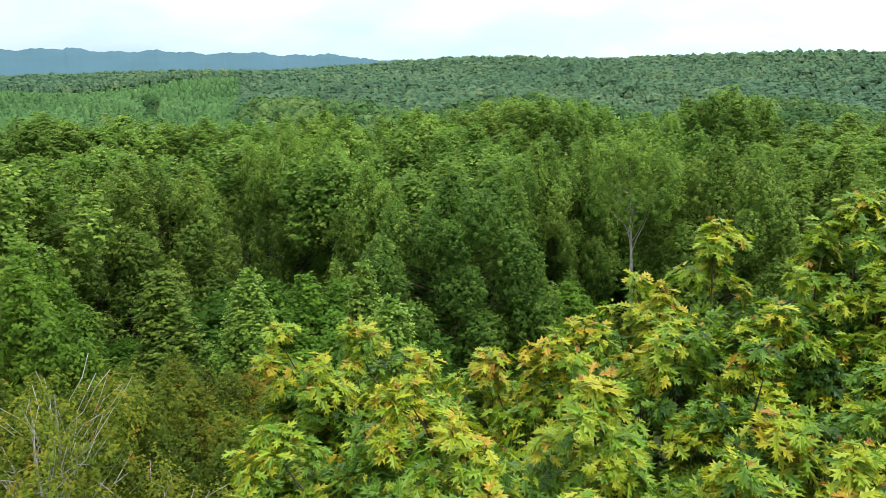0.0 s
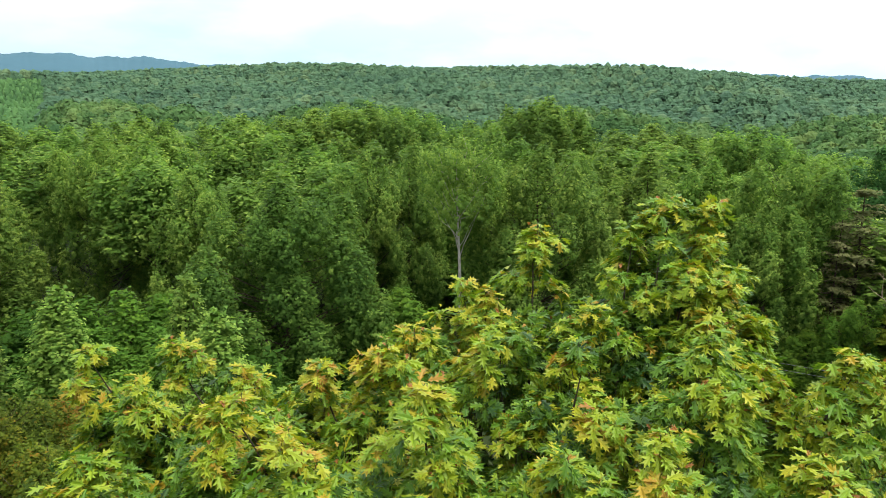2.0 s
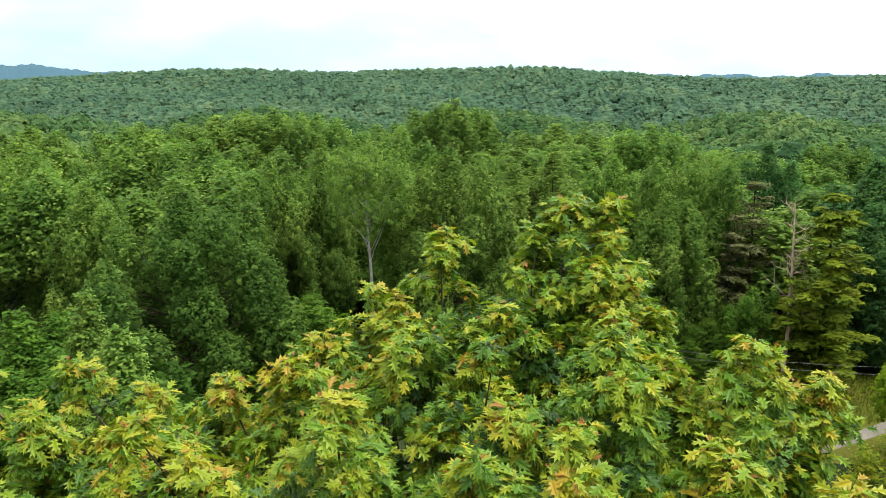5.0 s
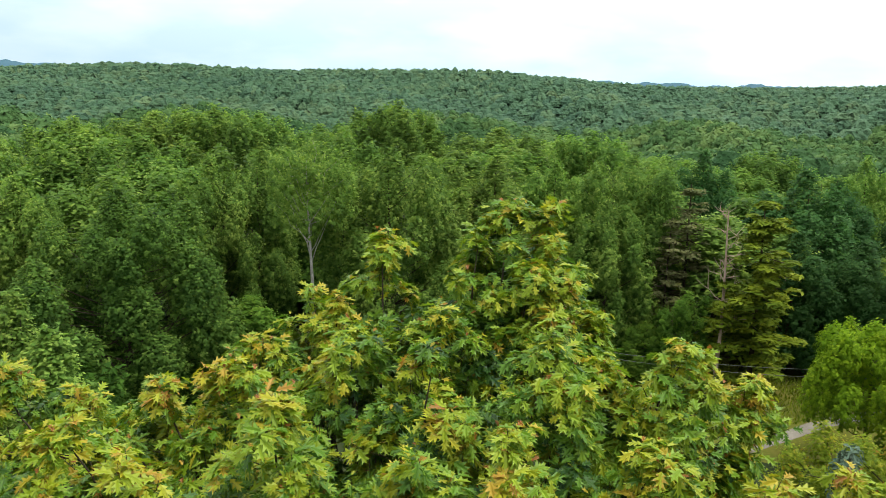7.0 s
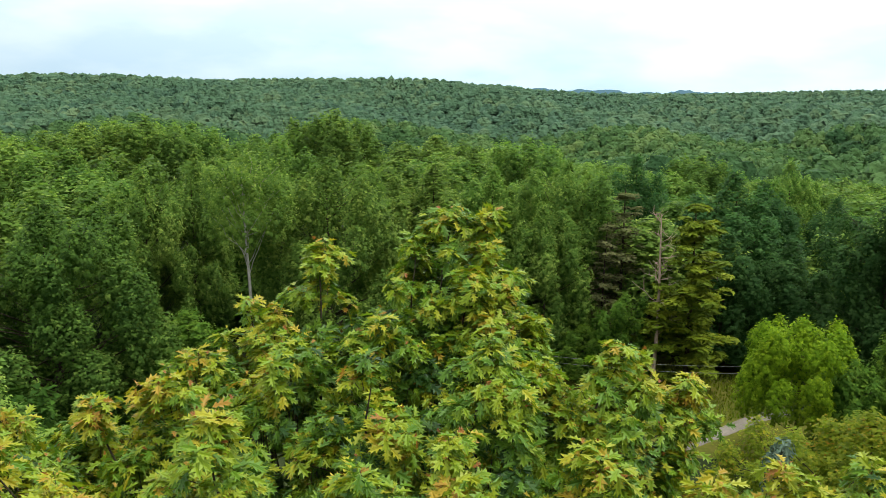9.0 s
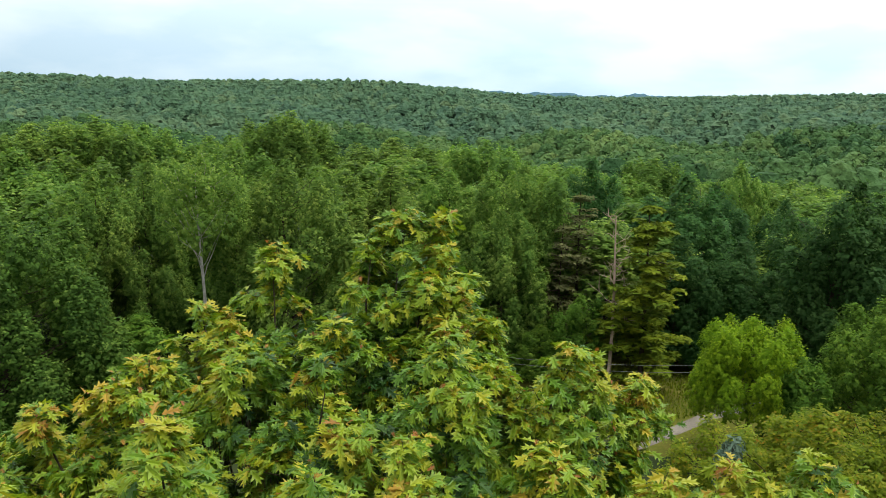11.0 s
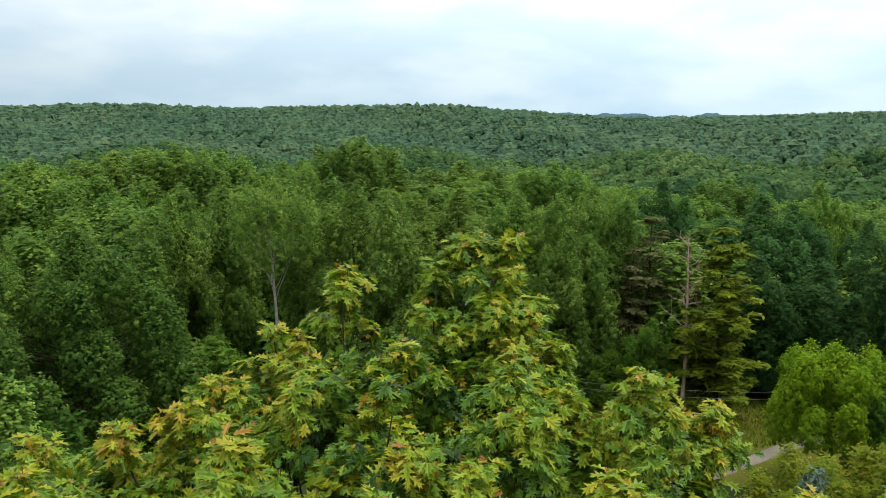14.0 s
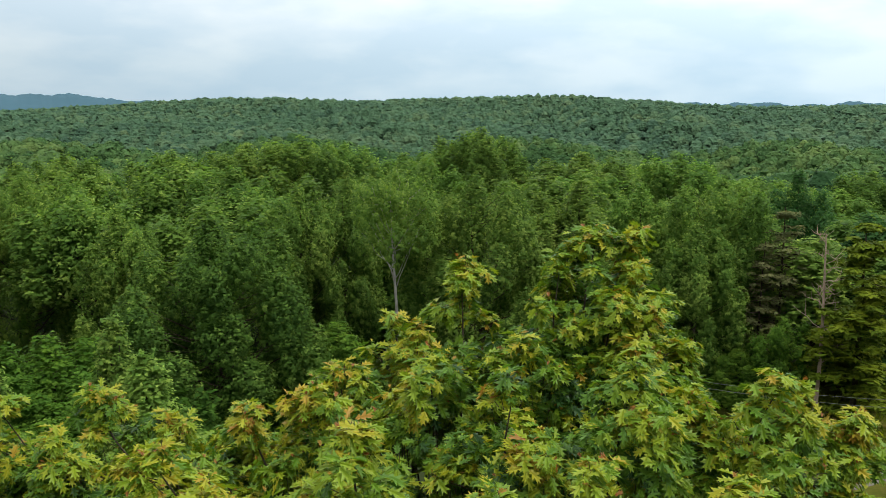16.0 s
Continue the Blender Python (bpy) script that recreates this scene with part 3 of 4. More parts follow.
def conifer(name, seed, height, wide, whorls, per, mat, label, bark=BARK, base=0.12, droop=0.15, sparse=1.0, leaf=0.42, twig=True, group="trees of the wood", power=0.8):
    """A conifer: whorls of long boughs, each with flat sprays of needles."""
    rng = np.random.default_rng(seed)
    tree = tagged(new(name), label, "tree", group)
    lines = [(np.array([[0.06 * math.sin(4 * s), 0.05 * s, height * s] for s in np.linspace(-0.02, 1, 8)]), np.linspace(0.011 * height, 0.02, 8))]
    C, R = [], []
    for w in range(whorls):
        s = base + (1 - base) * (w + rng.uniform(0, 0.7)) / whorls
        reach = wide / 2 * (1.02 - (s - base) / (1 - base)) ** power
        for k in range(rng.integers(3, 6)):
            g, ln = rng.uniform(0, 2 * math.pi), reach * rng.uniform(0.55, 1.15)
            z0 = s * height
            tip = np.array([ln * math.cos(g), ln * math.sin(g), z0 - droop * ln + 0.12 * ln])
            lines.append((bent(rng, (0, 0, z0), tip, 4, 0.04, -0.06 * ln), np.linspace(0.035 + 0.01 * ln, 0.01, 4)))
            for q in np.linspace(0.3, 1, max(2, int(ln / 0.55))):
                if rng.uniform() < sparse:
                    C.append(tip * q + np.array([0, 0, z0]) * (1 - q) + rng.normal(0, 0.08, 3))
                    R.append((0.3 + 0.22 * ln * (1.2 - q), 0.3 + 0.22 * ln * (1.2 - q), 0.14 + 0.03 * ln))
            if twig:
                for q in (0.5, 0.75):
                    p = tip * q + np.array([0, 0, z0]) * (1 - q)
                    lines.append((bent(rng, p, p + rng.normal(0, 0.3, 3) * [1, 1, 0.4], 3, 0.02), (0.012, 0.008, 0.005)))
    if C:
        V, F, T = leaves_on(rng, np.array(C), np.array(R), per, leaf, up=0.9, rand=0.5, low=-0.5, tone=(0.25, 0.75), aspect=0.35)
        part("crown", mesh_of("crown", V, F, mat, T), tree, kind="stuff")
    tv, tf = tubes(lines, 5)
    part("trunk", mesh_of("trunk", tv, tf, bark, smooth=True), tree)
    tree["tall"], tree["wide"] = height, wide
    return tree


def stand(tree, x, y, top, wide, turn, first=True):
    """Puts a tree, or a copy of it, on the ground so that its top reaches that height and its crown that width."""
    z = gz(x, y) - 0.05
    k, w = (top - z) / tree["tall"], wide / tree["wide"]
    if first:
        tree.matrix_basis = Matrix.LocRotScale((x, y, z), Euler((0, 0, turn)), (w, w, k))
        return tree
    keep = tree.scale.copy()
    tree.scale = (1, 1, 1)
    ob = copy_thing(tree, Matrix.LocRotScale((x, y, z), Euler((0, 0, turn)), (w, w, k)))
    tree.scale = keep
    return ob


class Kind:
    """Trees of one kind in a few forms: the first of each form is the original, the rest are copies."""

    def __init__(self, makers):
        self.makers, self.made, self.n = makers, {}, 0

    def plant(self, x, y, top, wide):
        k = self.n % len(self.makers)
        turn = (self.n * 2.399) % (2 * math.pi)
        self.n += 1
        if k not in self.made:
            self.made[k] = self.makers[k]()
            return stand(self.made[k], x, y, top, wide, turn)
        return stand(self.made[k], x, y, top, wide, turn, False)


WOOD_LABEL = "tall leafy broadleaf tree in the edge of the wood"
front = Kind([lambda s=s: broadleaf("broadleaf_tree", s, 12, 6.2, WOODS, WOOD_LABEL, base=0.03 + 0.04 * (s % 3), point=0.25 + 0.15 * (s % 4), rings=5) for s in range(31, 38)])
deep = Kind([lambda s=s: broadleaf("broadleaf_tree", s, 15, 7.6, WOODS, "tall green broadleaf tree deep in the wood", base=0.42, point=0.3 + 0.1 * (s % 3), gap=0.56, per=22, leaf=0.185) for s in range(41, 46)])
rear = Kind([lambda s=s: broadleaf("broadleaf_tree", s, 14, 7.0, WOODS, "green broadleaf tree deep in the wood", base=0.45, point=0.4, gap=0.68, per=17, leaf=0.225, limbs=4) for s in range(51, 55)])
maple = Kind([lambda s=s: broadleaf("maple_tree", s, 8, 4.6, MAPLE, "bright green maple below the taller wood", base=0.05, point=0.3, gap=0.45, per=30, leaf=0.14, layered=0.3) for s in (61, 62)])
sapling = Kind([lambda s=s: broadleaf("sapling_tree", s, 9, 2.6, WOODS, "slender young tree with an upright pointed crown", base=0.03, point=0.85, rings=7, gap=0.32, per=22, leaf=0.11, plump=1.5, tone=(0.3, 0.75)) for s in (71, 72, 73)])
shade = Kind([lambda s=s: broadleaf("broadleaf_tree", s, 11, 5.6, DARK, "dark green broadleaf tree at the edge of the clearing", base=0.03, point=0.4, rings=5, layered=0.25) for s in (91, 92, 93)])
# leaf tones set low to carry the shade under the wood
bush = Kind([lambda s=s: broadleaf("understory_tree", s, 4.5, 4.6, MAPLE, "green understory tree, the wood's shade put into its dark leaf tones", base=0.02, point=0.3, rings=3, gap=0.6, per=22, leaf=0.2, tone=(0.0, 0.4), limbs=4, layered=0.3) for s in (81, 82, 83)])

# places east and north of the lookout, height of the top over the road's level, width of the crown
TALL = [(-32.1, 35.8, 12.1, 8.8), (-31.8, 41.2, 10.6, 4.8), (-28.4, 47.1, 12.6, 6.4), (-25.9, 49.7, 12.4, 6.0), (-18.6, 39.8, 11.7, 4.2), (-17.2, 53.3, 12.6, 6.2), 
        (-8.3, 47.2, 12.6, 4.2), (-0.5, 42.9, 13.1, 7.6), (3.8, 49.8, 11.4, 4.8), (6.0, 49.6, 12.2, 6.0), (13.5, 46.1, 12.7, 6.6), (9.6, 49.1, 11.9, 4.6), (-16.8, 53.4, 12.6, 6.0), (-10.5, 44.8, 12.3, 3.8), (34.2, 56.5, 11.8, 4.4), (11.6, 43.0, 10.6, 3.8), (7.6, 43.8, 9.6, 3.6)]
DEEP = [(-50.4, 48.6, 13.5, 9.4), (-49.8, 56.1, 12.8, 8.6), (-44.4, 60.5, 12.4, 8.6), (-38.9, 60.6, 12.2, 6.6), (-34.1, 63.4, 12.9, 7.6), (-28.6, 72.6, 12.6, 7.6), (-23.0, 76.6, 13.1, 7.8), (-17.2, 76.0, 13.7, 8.2), (-13.9, 78.7, 13.0, 7.2), (-4.2, 75.8, 12.7, 7.4), (-0.1, 71.9, 14.6, 7.6), (8.5, 71.5, 12.5, 8.4), (15.6, 64.2, 12.7, 6.4), (31.9, 67.9, 11.1, 6.6)]
great = broadleaf("broadleaf_tree", 39, 12, 8.9, WOODS, "broad deep-green tree standing before the wood", base=0.03, point=0.45, rings=6, plump=0.85, gap=0.44, leaf=0.135, tone=(0.08, 0.6))
stand(great, -12.5, 35.9, 11.8, 8.9, 0.7)
broad = Kind([lambda s=s: broadleaf("broadleaf_tree", s, 12, 8.9, WOODS, "broad yellow-green tree in the edge of the wood", base=0.04, point=0.35, rings=6, plump=0.85, gap=0.46, leaf=0.14) for s in (38, 40)])
for x, y, top, wide in TALL:
    (broad if wide > 6.3 else front).plant(x, y, top, max(4.6, 0.9 + wide))
for x, y, top, wide in DEEP:
    deep.plant(x, y, top, 1.0 + wide)


def fill_wood():
    """The rest of the wood, between and behind the trees at its edge."""
    rng = np.random.default_rng(77)
    taken = [row[:2] for row in TALL + DEEP] + [(-12.5, 35.9)]
    X, Y = scatter(rng, 46, 136, -56, 46, 6.4)
    for x, y in zip(X, Y):
        r, az = math.hypot(x, y), math.degrees(math.atan2(x, y))
        if min((x - p) ** 2 + (y - q) ** 2 for p, q in taken) < 18 or (az > 24 and r < 52) or (az < 8 and r > 90):
            continue
        taken.append((x, y))
        top = EYE + r * math.tan(radians(np.interp(az, [-50, -35, -20, -5, 5, 14, 22, 40], [-3.8, -3.9, -3.4, -3.1, -3.7, -4.5, -5.4, -5.3]))) * np.interp(r, [46, 75, 140], [1.25, 1.0, 1.0])
        rear.plant(x, y, min(top, 13.2) - rng.uniform(0.2, 2.2), rng.uniform(6.5, 9.0))
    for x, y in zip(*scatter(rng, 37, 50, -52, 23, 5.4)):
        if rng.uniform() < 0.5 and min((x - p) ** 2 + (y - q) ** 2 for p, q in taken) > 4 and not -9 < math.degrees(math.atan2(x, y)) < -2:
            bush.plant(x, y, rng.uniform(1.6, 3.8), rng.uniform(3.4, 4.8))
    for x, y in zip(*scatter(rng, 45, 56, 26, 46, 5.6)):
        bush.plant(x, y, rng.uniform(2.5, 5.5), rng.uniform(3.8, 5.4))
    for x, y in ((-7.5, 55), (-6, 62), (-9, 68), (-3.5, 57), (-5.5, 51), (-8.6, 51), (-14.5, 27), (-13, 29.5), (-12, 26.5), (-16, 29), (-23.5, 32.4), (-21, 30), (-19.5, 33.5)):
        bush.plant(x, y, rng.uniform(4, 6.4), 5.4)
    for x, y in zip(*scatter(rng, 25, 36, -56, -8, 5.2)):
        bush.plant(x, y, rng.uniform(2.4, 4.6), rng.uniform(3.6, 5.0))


fill_wood()


# ---- the trees that stand apart ----
pale = broadleaf("pale_trunk_tree", 101, 13, 4.4, WOODS, "thin-crowned tree with a bare pale trunk", PALE, base=0.62, point=0.3, rings=3, gap=0.4, per=26, leaf=0.125, sparse=0.9, stem=0.85, limbs=2, tone=(0.3, 0.7))
stand(pale, -4.5, 40.6, 13.6, 4.2, 0.6)
for row in ((-11.2, 22.9, 10.6, 2.8), (-9.8, 21.6, 10.0, 3.2), (-8.6, 21.0, 8.4, 2.6), (-20.6, 24.5, 9.2, 3.9), (-17.1, 24.7, 9.5, 3.3)):
    sapling.plant(*row)
for row in ((-20.9, 18.4, 11.0, 4.6), (-24.5, 21.5, 10.8, 4.6), (-17.0, 29.5, 8.0, 5.0), (-14.5, 27.2, 6.6, 4.4), (-7.2, 37.0, 6.4, 4.6), (23.8, 27.7, 8.2, 3.6), (15.0, 39.6, 6.2, 3.0), (13.4, 40.6, 4.2, 3.0), (26.5, 31.0, 8.0, 4.4)):
    maple.plant(*row)

yellow_pine = conifer("pine_tree", 111, 13, 4.6, 19, 46, PINE, "yellowish pine with long level boughs", power=0.55, leaf=0.40)
stand(yellow_pine, 18.2, 38.3, 11.1, 5.2, 0.3)
dying = conifer("dying_pine", 112, 13, 3.4, 20, 22, BROWN, "half-dead pine with thin brown needles", BARK, base=0.3, sparse=0.6, leaf=0.34, power=0.45)
stand(dying, 16.2, 43.2, 11.3, 3.6, 1.0)
stand(dying, 14.9, 42.4, 9.6, 2.6, 2.4, False)


def dead_tree(seed, x, y, top, twigs):
    """A bare dead trunk, straight and pale, with thin broken branches near its head."""
    rng = np.random.default_rng(seed)
    tree = tagged(new("dead_tree"), "bare dead tree with a pale trunk and thin broken branches", "tree", "dead trees")
    z = gz(x, y) - 0.05
    tree.matrix_basis = pose(x, y, z)
    tall = top - z
    spine = np.array([[0.10 * math.sin(4 * s), 0.06 * s, tall * s] for s in np.linspace(0, 1, 9)])
    tv, tf = tubes([(spine, np.linspace(0.12, 0.03, 9))], 7)
    part("trunk", mesh_of("trunk", tv, tf, DEADWOOD, smooth=True), tree)
    for k in range(twigs):
        s = rng.uniform(0.58, 0.99) if k % 4 else rng.uniform(0.3, 0.6)
        g, ln = rng.uniform(0, 6.28), rng.uniform(0.5, 1.5) * (1.5 - s)
        p = np.array([0.10 * math.sin(4 * s), 0.06 * s, tall * s])
        tip = p + ln * np.array([math.cos(g), math.sin(g), rng.uniform(0.2, 0.9)])
        mid = p * 0.45 + tip * 0.55
        lines = [(bent(rng, p, tip, 5, 0.05), np.linspace(0.022, 0.007, 5))]
        for _ in range(3):
            lines.append((bent(rng, mid, mid + rng.normal(0, 0.3, 3) + [0, 0, 0.25], 3, 0.03), (0.014, 0.01, 0.006)))
        tv, tf = tubes(lines, 4)
        part("branch", mesh_of("branch", tv, tf, DEADWOOD, smooth=True), tree)


dead_tree(113, 16.34, 38.18, 10.67, 26)
spruce = Kind([lambda s=s: conifer("spruce_tree", s, 14, 5.6, 26, 44, SPRUCE, "dark green conifer at the edge of the clearing", power=0.6, leaf=0.42, droop=0.3) for s in (121,)])
for row in ((20.8, 45.0, 9.6, 5.0),):
    spruce.plant(*row)
for row in ((22.4, 57.8, 12.0, 5.8), (28.0, 36.6, 12.8, 6.0), (32.4, 48.1, 10.1, 4.6), (24.3, 46.0, 12.0, 7.0), (27.5, 49.0, 11.0, 5.6), (30.4, 43.5, 9.6, 5.6), (25.8, 41.6, 8.6, 5.0), (33.5, 40.0, 11.5, 6.0), (29.0, 38.0, 7.5, 5.0), (22.0, 42.0, 9.0, 4.6)):
    shade.plant(*row)

lime = broadleaf("lime_green_tree", 131, 7, 7.0, LIME, "rounded lime-green tree beside the gravel track", base=0.3, point=0.1, rings=3, gap=0.36, per=30, leaf=0.13, plump=0.98, squat=0.75, layered=0.35, group="trees by the track", tone=(0.3, 0.8))
stand(lime, 19.6, 30.2, 7.5, 5.2, 0.4)
lime_small = broadleaf("small_lime_tree", 132, 5, 4.0, MAPLE, "small green tree beside the rounded one", base=0.06, point=0.2, rings=3, gap=0.42, per=32, leaf=0.15, plump=1.4, squat=0.7, layered=0.4, group="trees by the track")
stand(lime_small, 20.8, 28.6, 6.3, 2.8, 0.4)
shrubs = Kind([lambda s=s: broadleaf("tall_shrub", s, 6.5, 5.2, SHRUB, "tall olive-green shrub with some rusty leaves", base=0.08, point=0.2, gap=0.36, per=26, leaf=0.1, layered=0.7, group="shrubs below the lookout", tone=(0.1, 0.65 + 0.3 * (s % 2)), category="shrub") for s in (141, 142)])
yellow = Kind([lambda s=s: broadleaf("tall_shrub", s, 7.5, 5.4, YELLOW, "tall yellow-green shrub turning rusty beside the track", base=0.08, point=0.2, gap=0.38, per=28, leaf=0.105, layered=0.8, group="shrubs below the lookout", tone=(0.2, 0.8), category="shrub") for s in (143, 144)])
for row in ((13.8, 17.4, 8.9, 5.4), (16.6, 20.6, 7.4, 5.4), (10.5, 16.4, 8.2, 3.0), (18.0, 16.4, 9.2, 5.8), (13.6, 21.4, 6.8, 4.4), (11.4, 20.8, 5.6, 3.4)):
    yellow.plant(*row)
for row in ((-12.6, 17.0, 7.6, 4.4), (-10.4, 16.0, 6.8, 4.0), (-13.6, 20.4, 7.0, 4.2), (-15.4, 16.0, 8.8, 4.4), (-16.6, 20.0, 7.8, 4.6), (-8.6, 18.0, 6.6, 4.0), (-11.6, 13.0, 6.6, 4.0), (-19.0, 15.0, 8.8, 4.6), (-13.5, 11.5, 6.4, 3.8), (-9.2, 21.4, 5.6, 3.8), (-12.4, 24.0, 6.0, 4.2)):
    shrubs.plant(*row)
thin = broadleaf("bare_branched_shrub", 151, 8, 4.6, SHRUB, "half-bare shrub with pale dead branches", PALE, base=0.3, point=0.2, rings=4, gap=0.4, per=24, leaf=0.09, sparse=0.7, limbs=60, stem=0.55, group="shrubs below the lookout", category="shrub")
stand(thin, -13.4, 11.6, 10.4, 4.0, 0.0)
stand(thin, -14.9, 13.4, 10.4, 4.4, 2.1, False)
stand(thin, -11.2, 12.4, 8.8, 4.2, 4.0, False)
blue = conifer("blue_spruce", 161, 5, 2.6, 14, 40, BLUE, "small bluish conifer among the shrubs", leaf=0.22)
stand(blue, 11.5, 18.2, 7.7, 2.2, 0.0)


def overhead_cable(left, right, sag):
    """A thin dark cable, hanging between the trees over the clearing."""
    left, right = np.array(left), np.array(right)
    u = np.linspace(0, 1, 25)[:, None]
    line = left + (right - left) * u - np.array([0, 0, sag]) * 4 * u * (1 - u)
    tv, tf = tubes([(line, np.full(25, 0.009))], 6)
    tagged(new("overhead_cable", mesh_of("overhead_cable", tv, tf, CABLE, smooth=True)), "thin grey overhead cable strung between the trees", "cable", "overhead cables")


overhead_cable((8.6, 37.6, 3.55), (20.3, 31.6, 4.5), 0.3)
overhead_cable((8.6, 37.9, 3.75), (20.3, 31.9, 4.75), 0.3)


def make_grass():
    """Rough tufts of grass on the clearing beside the track."""
    rng = np.random.default_rng(171)
    n = 9000
    x, y = rng.uniform(13, 27, n), rng.uniform(31, 43, n)
    keep = (np.abs((y - 41) + (x - 16) * 0.95) < 5.5) & ((y - 33.7) - (x - 18.2) * 0.6 > 0.5)
    x, y = x[keep], y[keep]
    n = len(x)
    p = np.stack([x, y, np.array([gz(a, c) for a, c in zip(x, y)]) + 0.03], 1)
    g = rng.uniform(0, 6.28, n)
    side = np.stack([np.cos(g), np.sin(g), 0 * g], 1) * rng.uniform(0.02, 0.05, (n, 1))
    tip = np.stack([rng.normal(0, 0.1, n), rng.normal(0, 0.1, n), rng.uniform(0.12, 0.34, n)], 1)
    V = np.stack([p - side, p + side, p + tip], 1).reshape(-1, 3)
    me = mesh_of("grass", V, np.arange(3 * n).reshape(n, 3), PINE, np.repeat(rng.uniform(0.3, 1.0, n), 3))
    tagged(new("grass", me), "rough yellowish grass on the clearing beside the track", "grass", kind="stuff")


make_grass()


# ---- the oak below the lookout ----
SIDE = [(0.24, 0.24), (0.09, 0.30), (0.42, 0.62), (0.10, 0.56), (0.28, 0.93), (0.09, 0.78)]


def leaf_shape():
    """One lobed oak leaf, a metre long: pointed lobes on both sides of the midrib and a tip, folded and arched."""
    P, F = [(0.0, 0.0), (0.0, 1.0)], []
    for s in (1, -1):
        n = len(P)
        P += [(s * x, y) for x, y in SIDE]
        l1, s1, l2, s2, l3, s3 = range(n, n + 6)
        for f in ((0, l1, s1), (s1, l2, s2), (s2, l3, s3), (0, s1, s2), (0, s2, s3), (0, s3, 1)):
            F.append(f if s > 0 else f[::-1])
    V = np.array([(x, y, 0.25 * abs(x) - 0.22 * y * y) for x, y in P])
    return V, np.array(F)


LEAF_V, LEAF_F = leaf_shape()


def rosettes(rng, tips, ways, per, size):
    """Frames of leaves that spread round each twig tip and droop outwards: base, across, along, up, scale, tone."""
    n = len(tips) * per
    p, w = np.repeat(tips, per, 0), np.repeat(unit(ways), per, 0)
    g = np.tile(np.arange(per) * 2.4, len(tips)) + np.repeat(rng.uniform(0, 6.28, len(tips)), per) + rng.normal(0, 0.25, n)
    u = unit(np.cross(w, np.array([0.3, 0.9, 0.2])))
    v = np.cross(w, u)
    out = np.cos(g)[:, None] * u + np.sin(g)[:, None] * v
    along = unit(out + w * rng.uniform(-0.15, 0.45, (n, 1)) + np.array([0, 0, -0.28]) + rng.normal(0, 0.24, (n, 3)))
    up = unit(w * 0.8 + np.array([0, 0, 0.5]) + rng.normal(0, 0.4, (n, 3)))
    across = unit(np.cross(along, up))
    up = np.cross(across, along)
    s = size * rng.uniform(0.7, 1.25, n)
    base = p - w * rng.uniform(-0.02, 0.12, (n, 1)) + along * 0.035
    return base, across, along, up, s


def oak_frame(tip, r, ln, rng, n):
    """Twig tips over the outside of one leader, a tapering column below its tip."""
    s = rng.uniform(0, 1, n)
    s[0] = 0
    g = rng.uniform(0, 2 * math.pi, n)
    rad = r * (0.12 + 0.88 * s ** 0.6) * rng.uniform(0.2, 1.0, n) ** 0.6 * 0.95
    rad[0] = 0
    p = np.array(tip) + np.stack([rad * np.cos(g), rad * np.sin(g), -ln * s], 1)
    w = np.stack([np.cos(g) * (0.3 + 0.7 * s), np.sin(g) * (0.3 + 0.7 * s), 1.15 - 0.75 * s], 1)
    return p, w


def sprays(rng, c, w, per):
    """Twig tips in a small dome round the end of each branchlet."""
    n = len(c) * per
    d = unit(rng.normal(0, 1, (n, 3)) * 0.75 + np.repeat(unit(w), per, 0))
    p = np.repeat(c, per, 0) + d * rng.uniform(0.06, 0.24, (n, 1))
    return p, unit(d * 0.6 + np.repeat(unit(w), per, 0) * 0.7 + np.array([0, 0, 0.3]))


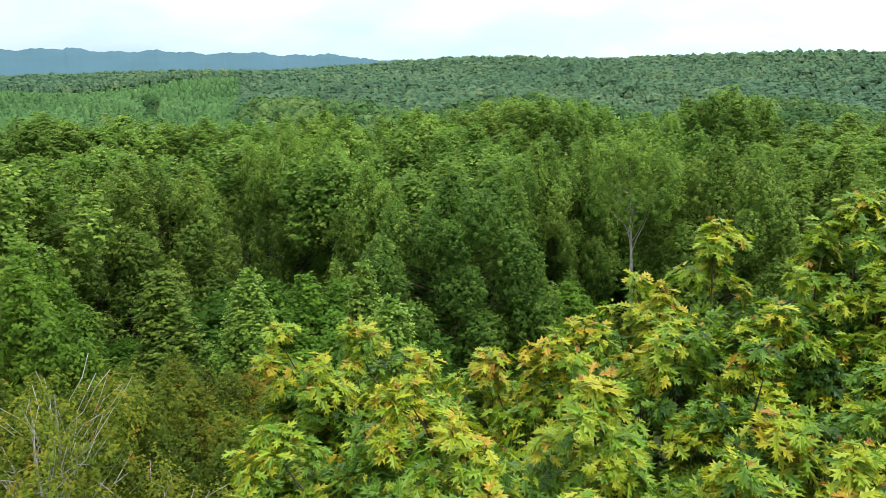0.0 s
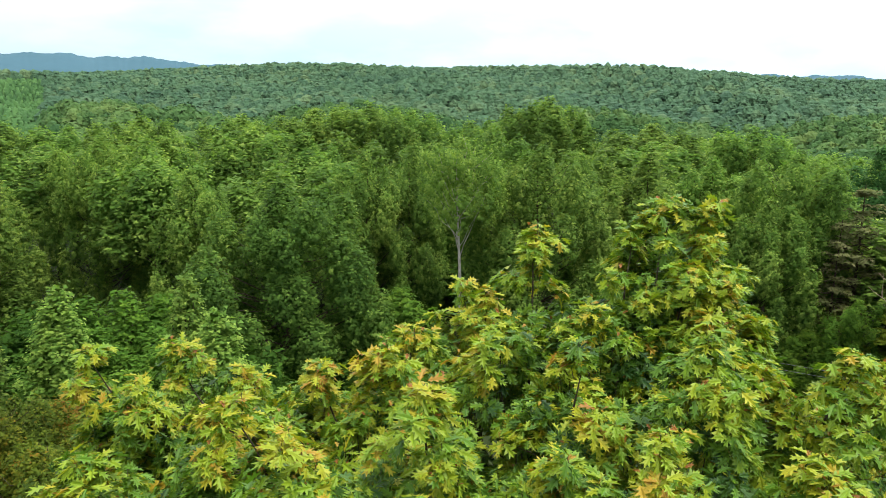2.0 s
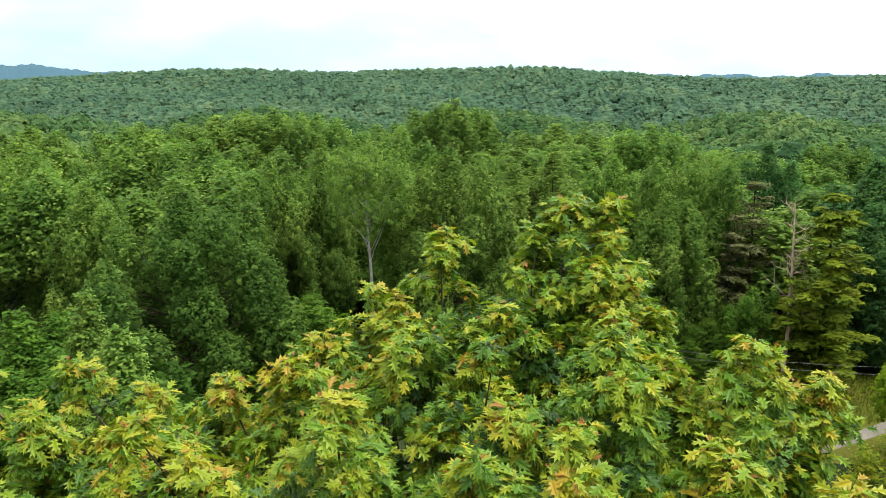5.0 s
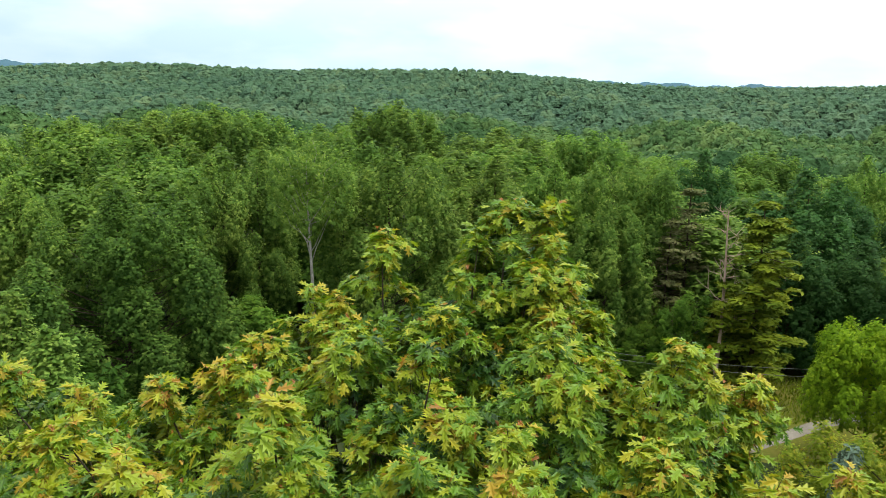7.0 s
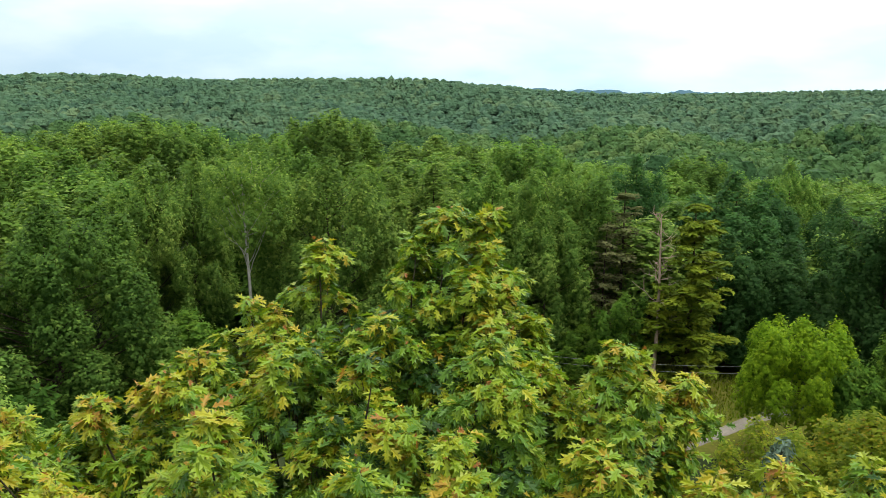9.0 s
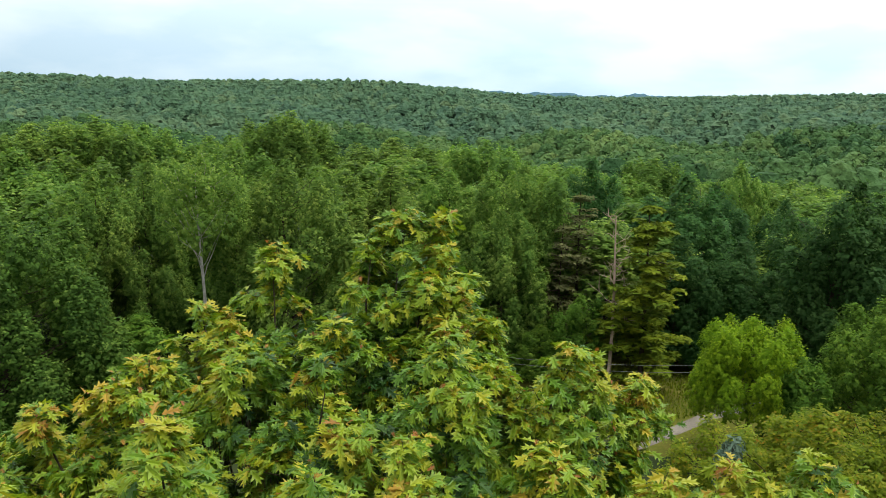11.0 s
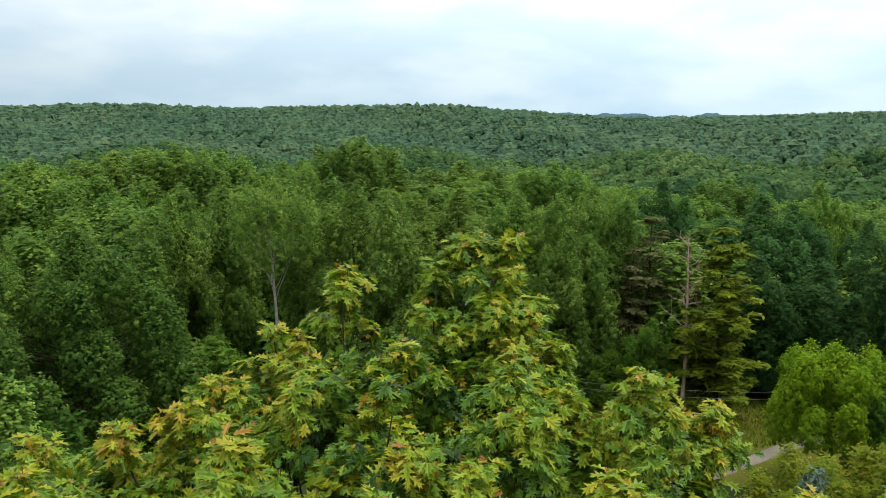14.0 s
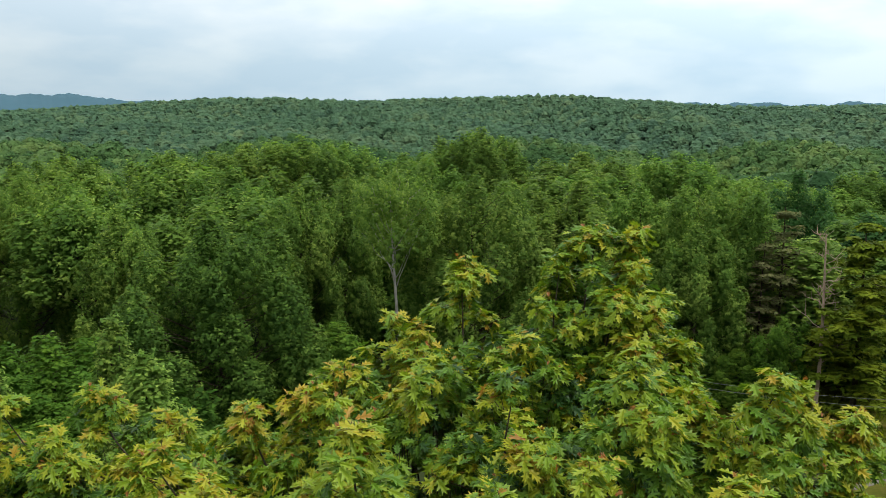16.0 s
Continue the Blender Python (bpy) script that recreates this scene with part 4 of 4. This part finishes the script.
# leaders: tip east, north and above the eye; radius and depth of the leafy column
LEADERS = [(-0.24, 10.45, -2.17, 0.62, 1.9), (1.55, 10.7, -1.76, 0.85, 2.0), (2.06, 10.6, -1.80, 0.5, 1.5), (1.05, 10.5, -2.15, 0.8, 1.8), (2.2, 10.0, -2.55, 0.7, 1.9), (1.7, 9.9, -2.4, 0.8, 1.9),
           (-1.26, 11.43, -3.17, 0.6, 1.4), (-0.9, 11.2, -3.3, 0.5, 1.3), (-1.9, 10.3, -3.6, 0.8, 1.5), (-1.9, 8.8, -3.4, 0.9, 1.6), (-2.95, 9.6, -3.9, 0.8, 1.4), (-4.25, 10.1, -4.15, 0.7, 1.5),
           (-5.05, 9.8, -3.75, 0.6, 1.5), (-5.95, 9.25, -3.72, 0.6, 1.8), (-4.95, 8.6, -3.85, 0.6, 1.6), (-3.2, 7.35, -3.45, 0.7, 1.4),
           (3.0, 7.95, -2.86, 0.65, 1.5), (3.4, 8.3, -3.1, 0.6, 1.4), (4.1, 8.55, -3.52, 0.5, 1.4), (2.2, 8.2, -3.1, 0.7, 1.5), (1.58, 7.85, -2.66, 0.7, 1.5), (0.35, 8.0, -2.95, 0.8, 1.6),
           (-1.16, 6.9, -3.05, 0.8, 1.5), (1.0, 6.45, -3.2, 0.8, 1.4), (-2.3, 6.1, -3.2, 0.8, 1.4), (-4.5, 6.7, -3.95, 0.8, 1.4), (4.6, 7.2, -3.9, 0.6, 1.3), (5.6, 7.1, -3.95, 0.6, 1.3),
           (0.5, 9.4, -2.9, 0.9, 1.9), (-0.6, 9.4, -3.1, 0.9, 1.7), (0.2, 6.6, -3.4, 0.8, 1.2), (2.4, 6.8, -3.5, 0.8, 1.3), (3.6, 6.9, -3.9, 0.8, 1.3), (-3.6, 8.5, -3.95, 0.8, 1.3), (-1.0, 5.8, -3.6, 0.8, 1.2), (1.9, 5.8, -3.8, 0.8, 1.2)]


# the crown's outline: bearing from the lookout in degrees, and the angle below the level at which its top shows there
RIM_AZ = [-40, -28, -22, -16, -12, -8.6, -6.5, -2.7, -1.3, 1.2, 4, 9, 12, 15, 16.2, 17.5, 19.6, 22, 26, 34]
RIM_EL = [-24, -20, -20.4, -20.6, -19.4, -19, -16.4, -17.5, -13.5, -15, -12, -9.6, -11, -16, -21, -21.2, -19, -19.6, -21.5, -26]


def make_oak():
    rng = np.random.default_rng(301)
    tree = tagged(new("oak_tree"), "tall oak crown of lobed green and yellowing leaves below the lookout", "tree")
    foot = np.array([0.2, 9.3, gz(0.2, 9.3) - EYE])
    tree.matrix_basis = pose(foot[0], foot[1], foot[2] + EYE - 0.05)
    P, W, T, lines, twigs = [], [], [], [], []
    heart = np.array([0.0, 9.0, -8.2])
    for x, y, z, r, ln in LEADERS:
        tip = np.array([x, y, z])
        c, cw = oak_frame(tip, r * 1.15, ln, rng, int(9 + 8.0 * r * ln))
        p, w = sprays(rng, c, cw, 6)
        P.append(p), W.append(w)
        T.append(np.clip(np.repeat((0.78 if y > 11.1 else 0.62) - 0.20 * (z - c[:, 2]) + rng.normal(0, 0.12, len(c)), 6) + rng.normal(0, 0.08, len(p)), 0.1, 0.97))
        knee = heart + (tip - heart) * 0.45 + rng.normal(0, 0.3, 3)
        low = tip - [0, 0, ln * 0.95]
        low[:2] += (heart[:2] - low[:2]) * 0.15
        limb = np.concatenate([bent(rng, heart - [0, 0, rng.uniform(0, 2)], knee, 4, 0.08), bent(rng, knee, low, 4, 0.06)[1:], bent(rng, low, tip - [0, 0, 0.1], 4, 0.03)[1:]])
        lines.append((limb, np.linspace(0.055, 0.006, len(limb))))
        axis = bent(rng, low, tip - [0, 0, 0.1], 8, 0.0)
        for q in p[::2]:
            j = int(np.clip((q[2] - 0.25 - low[2]) / (tip[2] - low[2] + 1e-6) * 7, 0, 7))
            twigs.append((bent(rng, axis[j] * 0.45 + q * 0.55, q, 3, 0.02, -0.02), (0.006, 0.004, 0.003)))
    # the body of the crown, filling the room between the leaders
    n = 1250
    xy = np.stack([rng.uniform(-6.8, 6.6, n), rng.uniform(4.9, 12.2, n)], 1)
    xy = xy[((xy[:, 0] + 0.2) / 6.6) ** 2 + ((xy[:, 1] - 8.9) / 4.0) ** 2 < 1]
    tips = np.array(LEADERS)
    far = np.hypot(xy[:, :1] - tips[None, :, 0], xy[:, 1:] - tips[None, :, 1])
    wgt = 1 / (far ** 2 + 0.25) ** 1.5
    z = (wgt * tips[None, :, 2]).sum(1) / wgt.sum(1) - 0.55 - 0.35 * np.minimum(far.min(1), 1.5) - rng.uniform(0, 1, len(xy)) ** 2 * 1.3
    z = z - 1.6 * np.maximum(0, xy[:, 0] - 0.40 * xy[:, 1]) - 1.6 * np.maximum(0, -xy[:, 0] - 0.60 * xy[:, 1]) - 1.2 * np.maximum(0, far.min(1) - 0.9)
    span = np.hypot(xy[:, 0], xy[:, 1])
    rim = np.tan(np.radians(np.interp(np.degrees(np.arctan2(xy[:, 0], xy[:, 1])), RIM_AZ, RIM_EL) - 1.0)) * span
    z = np.minimum(z, rim - rng.uniform(0, 1, len(xy)) ** 2 * 0.8)
    xy, z = np.concatenate([xy, xy[::3]]), np.concatenate([z, z[::3] - rng.uniform(0.8, 2.2, len(z[::3]))])
    n = len(xy)
    q = np.concatenate([xy, z[:, None]], 1)
    d = np.stack([(xy[:, 0]) / 6, (xy[:, 1] - 9) / 4, np.full(n, 0.8)], 1) + rng.normal(0, 0.3, (n, 3))
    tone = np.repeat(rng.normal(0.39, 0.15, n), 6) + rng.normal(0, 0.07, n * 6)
    q, d = sprays(rng, q, d, 6)
    P.append(q), W.append(d)
    T.append(np.clip(tone, 0.05, 0.8))
    for e in q[::3]:
        twigs.append((bent(rng, e - [0.15 * e[0] / 6, 0.15 * (e[1] - 9) / 4, 0.7], e, 3, 0.04), (0.008, 0.005, 0.003)))
    for e in q[::70]:
        lines.append((bent(rng, heart - [0, 0, rng.uniform(0, 3)], e, 6, 0.12), np.linspace(0.06, 0.010, 6)))
    P, W, T = np.concatenate(P), np.concatenate(W), np.concatenate(T)
    per = 8
    base, across, along, up, s = rosettes(rng, P, W, per, 0.165)
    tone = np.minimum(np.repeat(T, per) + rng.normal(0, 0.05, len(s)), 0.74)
    # rusty buds and stalks in the middle of each spray
    bb, ba, bl, bu, bs = rosettes(rng, P, W, 1, 0.085)
    base, across, along, up = (np.concatenate(v) for v in ((base, bb), (across, ba), (along, unit(bl + [0, 0, 0.8])), (up, bu)))
    s, tone = np.concatenate([s, bs]), np.concatenate([tone, rng.uniform(0.8, 1.1, len(bs)) - 0.25 * (T < 0.4)])
    M = np.stack([across, along, up], -1) * s[:, None, None]
    near = np.nonzero((base[:, 1] < 6.6) & (base[:, 2] > -4.3))[0][:300]
    rest = np.setdiff1d(np.arange(len(s)), near)
    V = np.einsum("nij,kj->nki", M[rest], LEAF_V) + base[rest][:, None]
    k = len(LEAF_V)
    F = LEAF_F[None] + (np.arange(len(rest)) * k)[:, None, None]
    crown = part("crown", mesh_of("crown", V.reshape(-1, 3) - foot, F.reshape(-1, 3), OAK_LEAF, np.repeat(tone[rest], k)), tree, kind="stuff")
    trunk = [(bent(rng, (foot[0], foot[1], foot[2]), heart, 7, 0.06), np.linspace(0.30, 0.16, 7))]
    tv, tf = tubes(trunk + lines, 7)
    part("trunk", mesh_of("trunk", tv - foot, tf, BARK, smooth=True), tree)
    tv, tf = tubes(twigs, 3)
    part("twig_growth", mesh_of("twig_growth", tv - foot, tf, BARK, smooth=True), tree, kind="stuff")
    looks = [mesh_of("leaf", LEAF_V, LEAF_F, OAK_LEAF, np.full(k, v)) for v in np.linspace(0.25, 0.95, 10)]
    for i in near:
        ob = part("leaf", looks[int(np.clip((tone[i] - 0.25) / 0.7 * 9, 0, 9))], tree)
        m = Matrix(M[i].tolist()).to_4x4()
        m.translation = base[i] - foot
        ob.matrix_basis = m


make_oak()
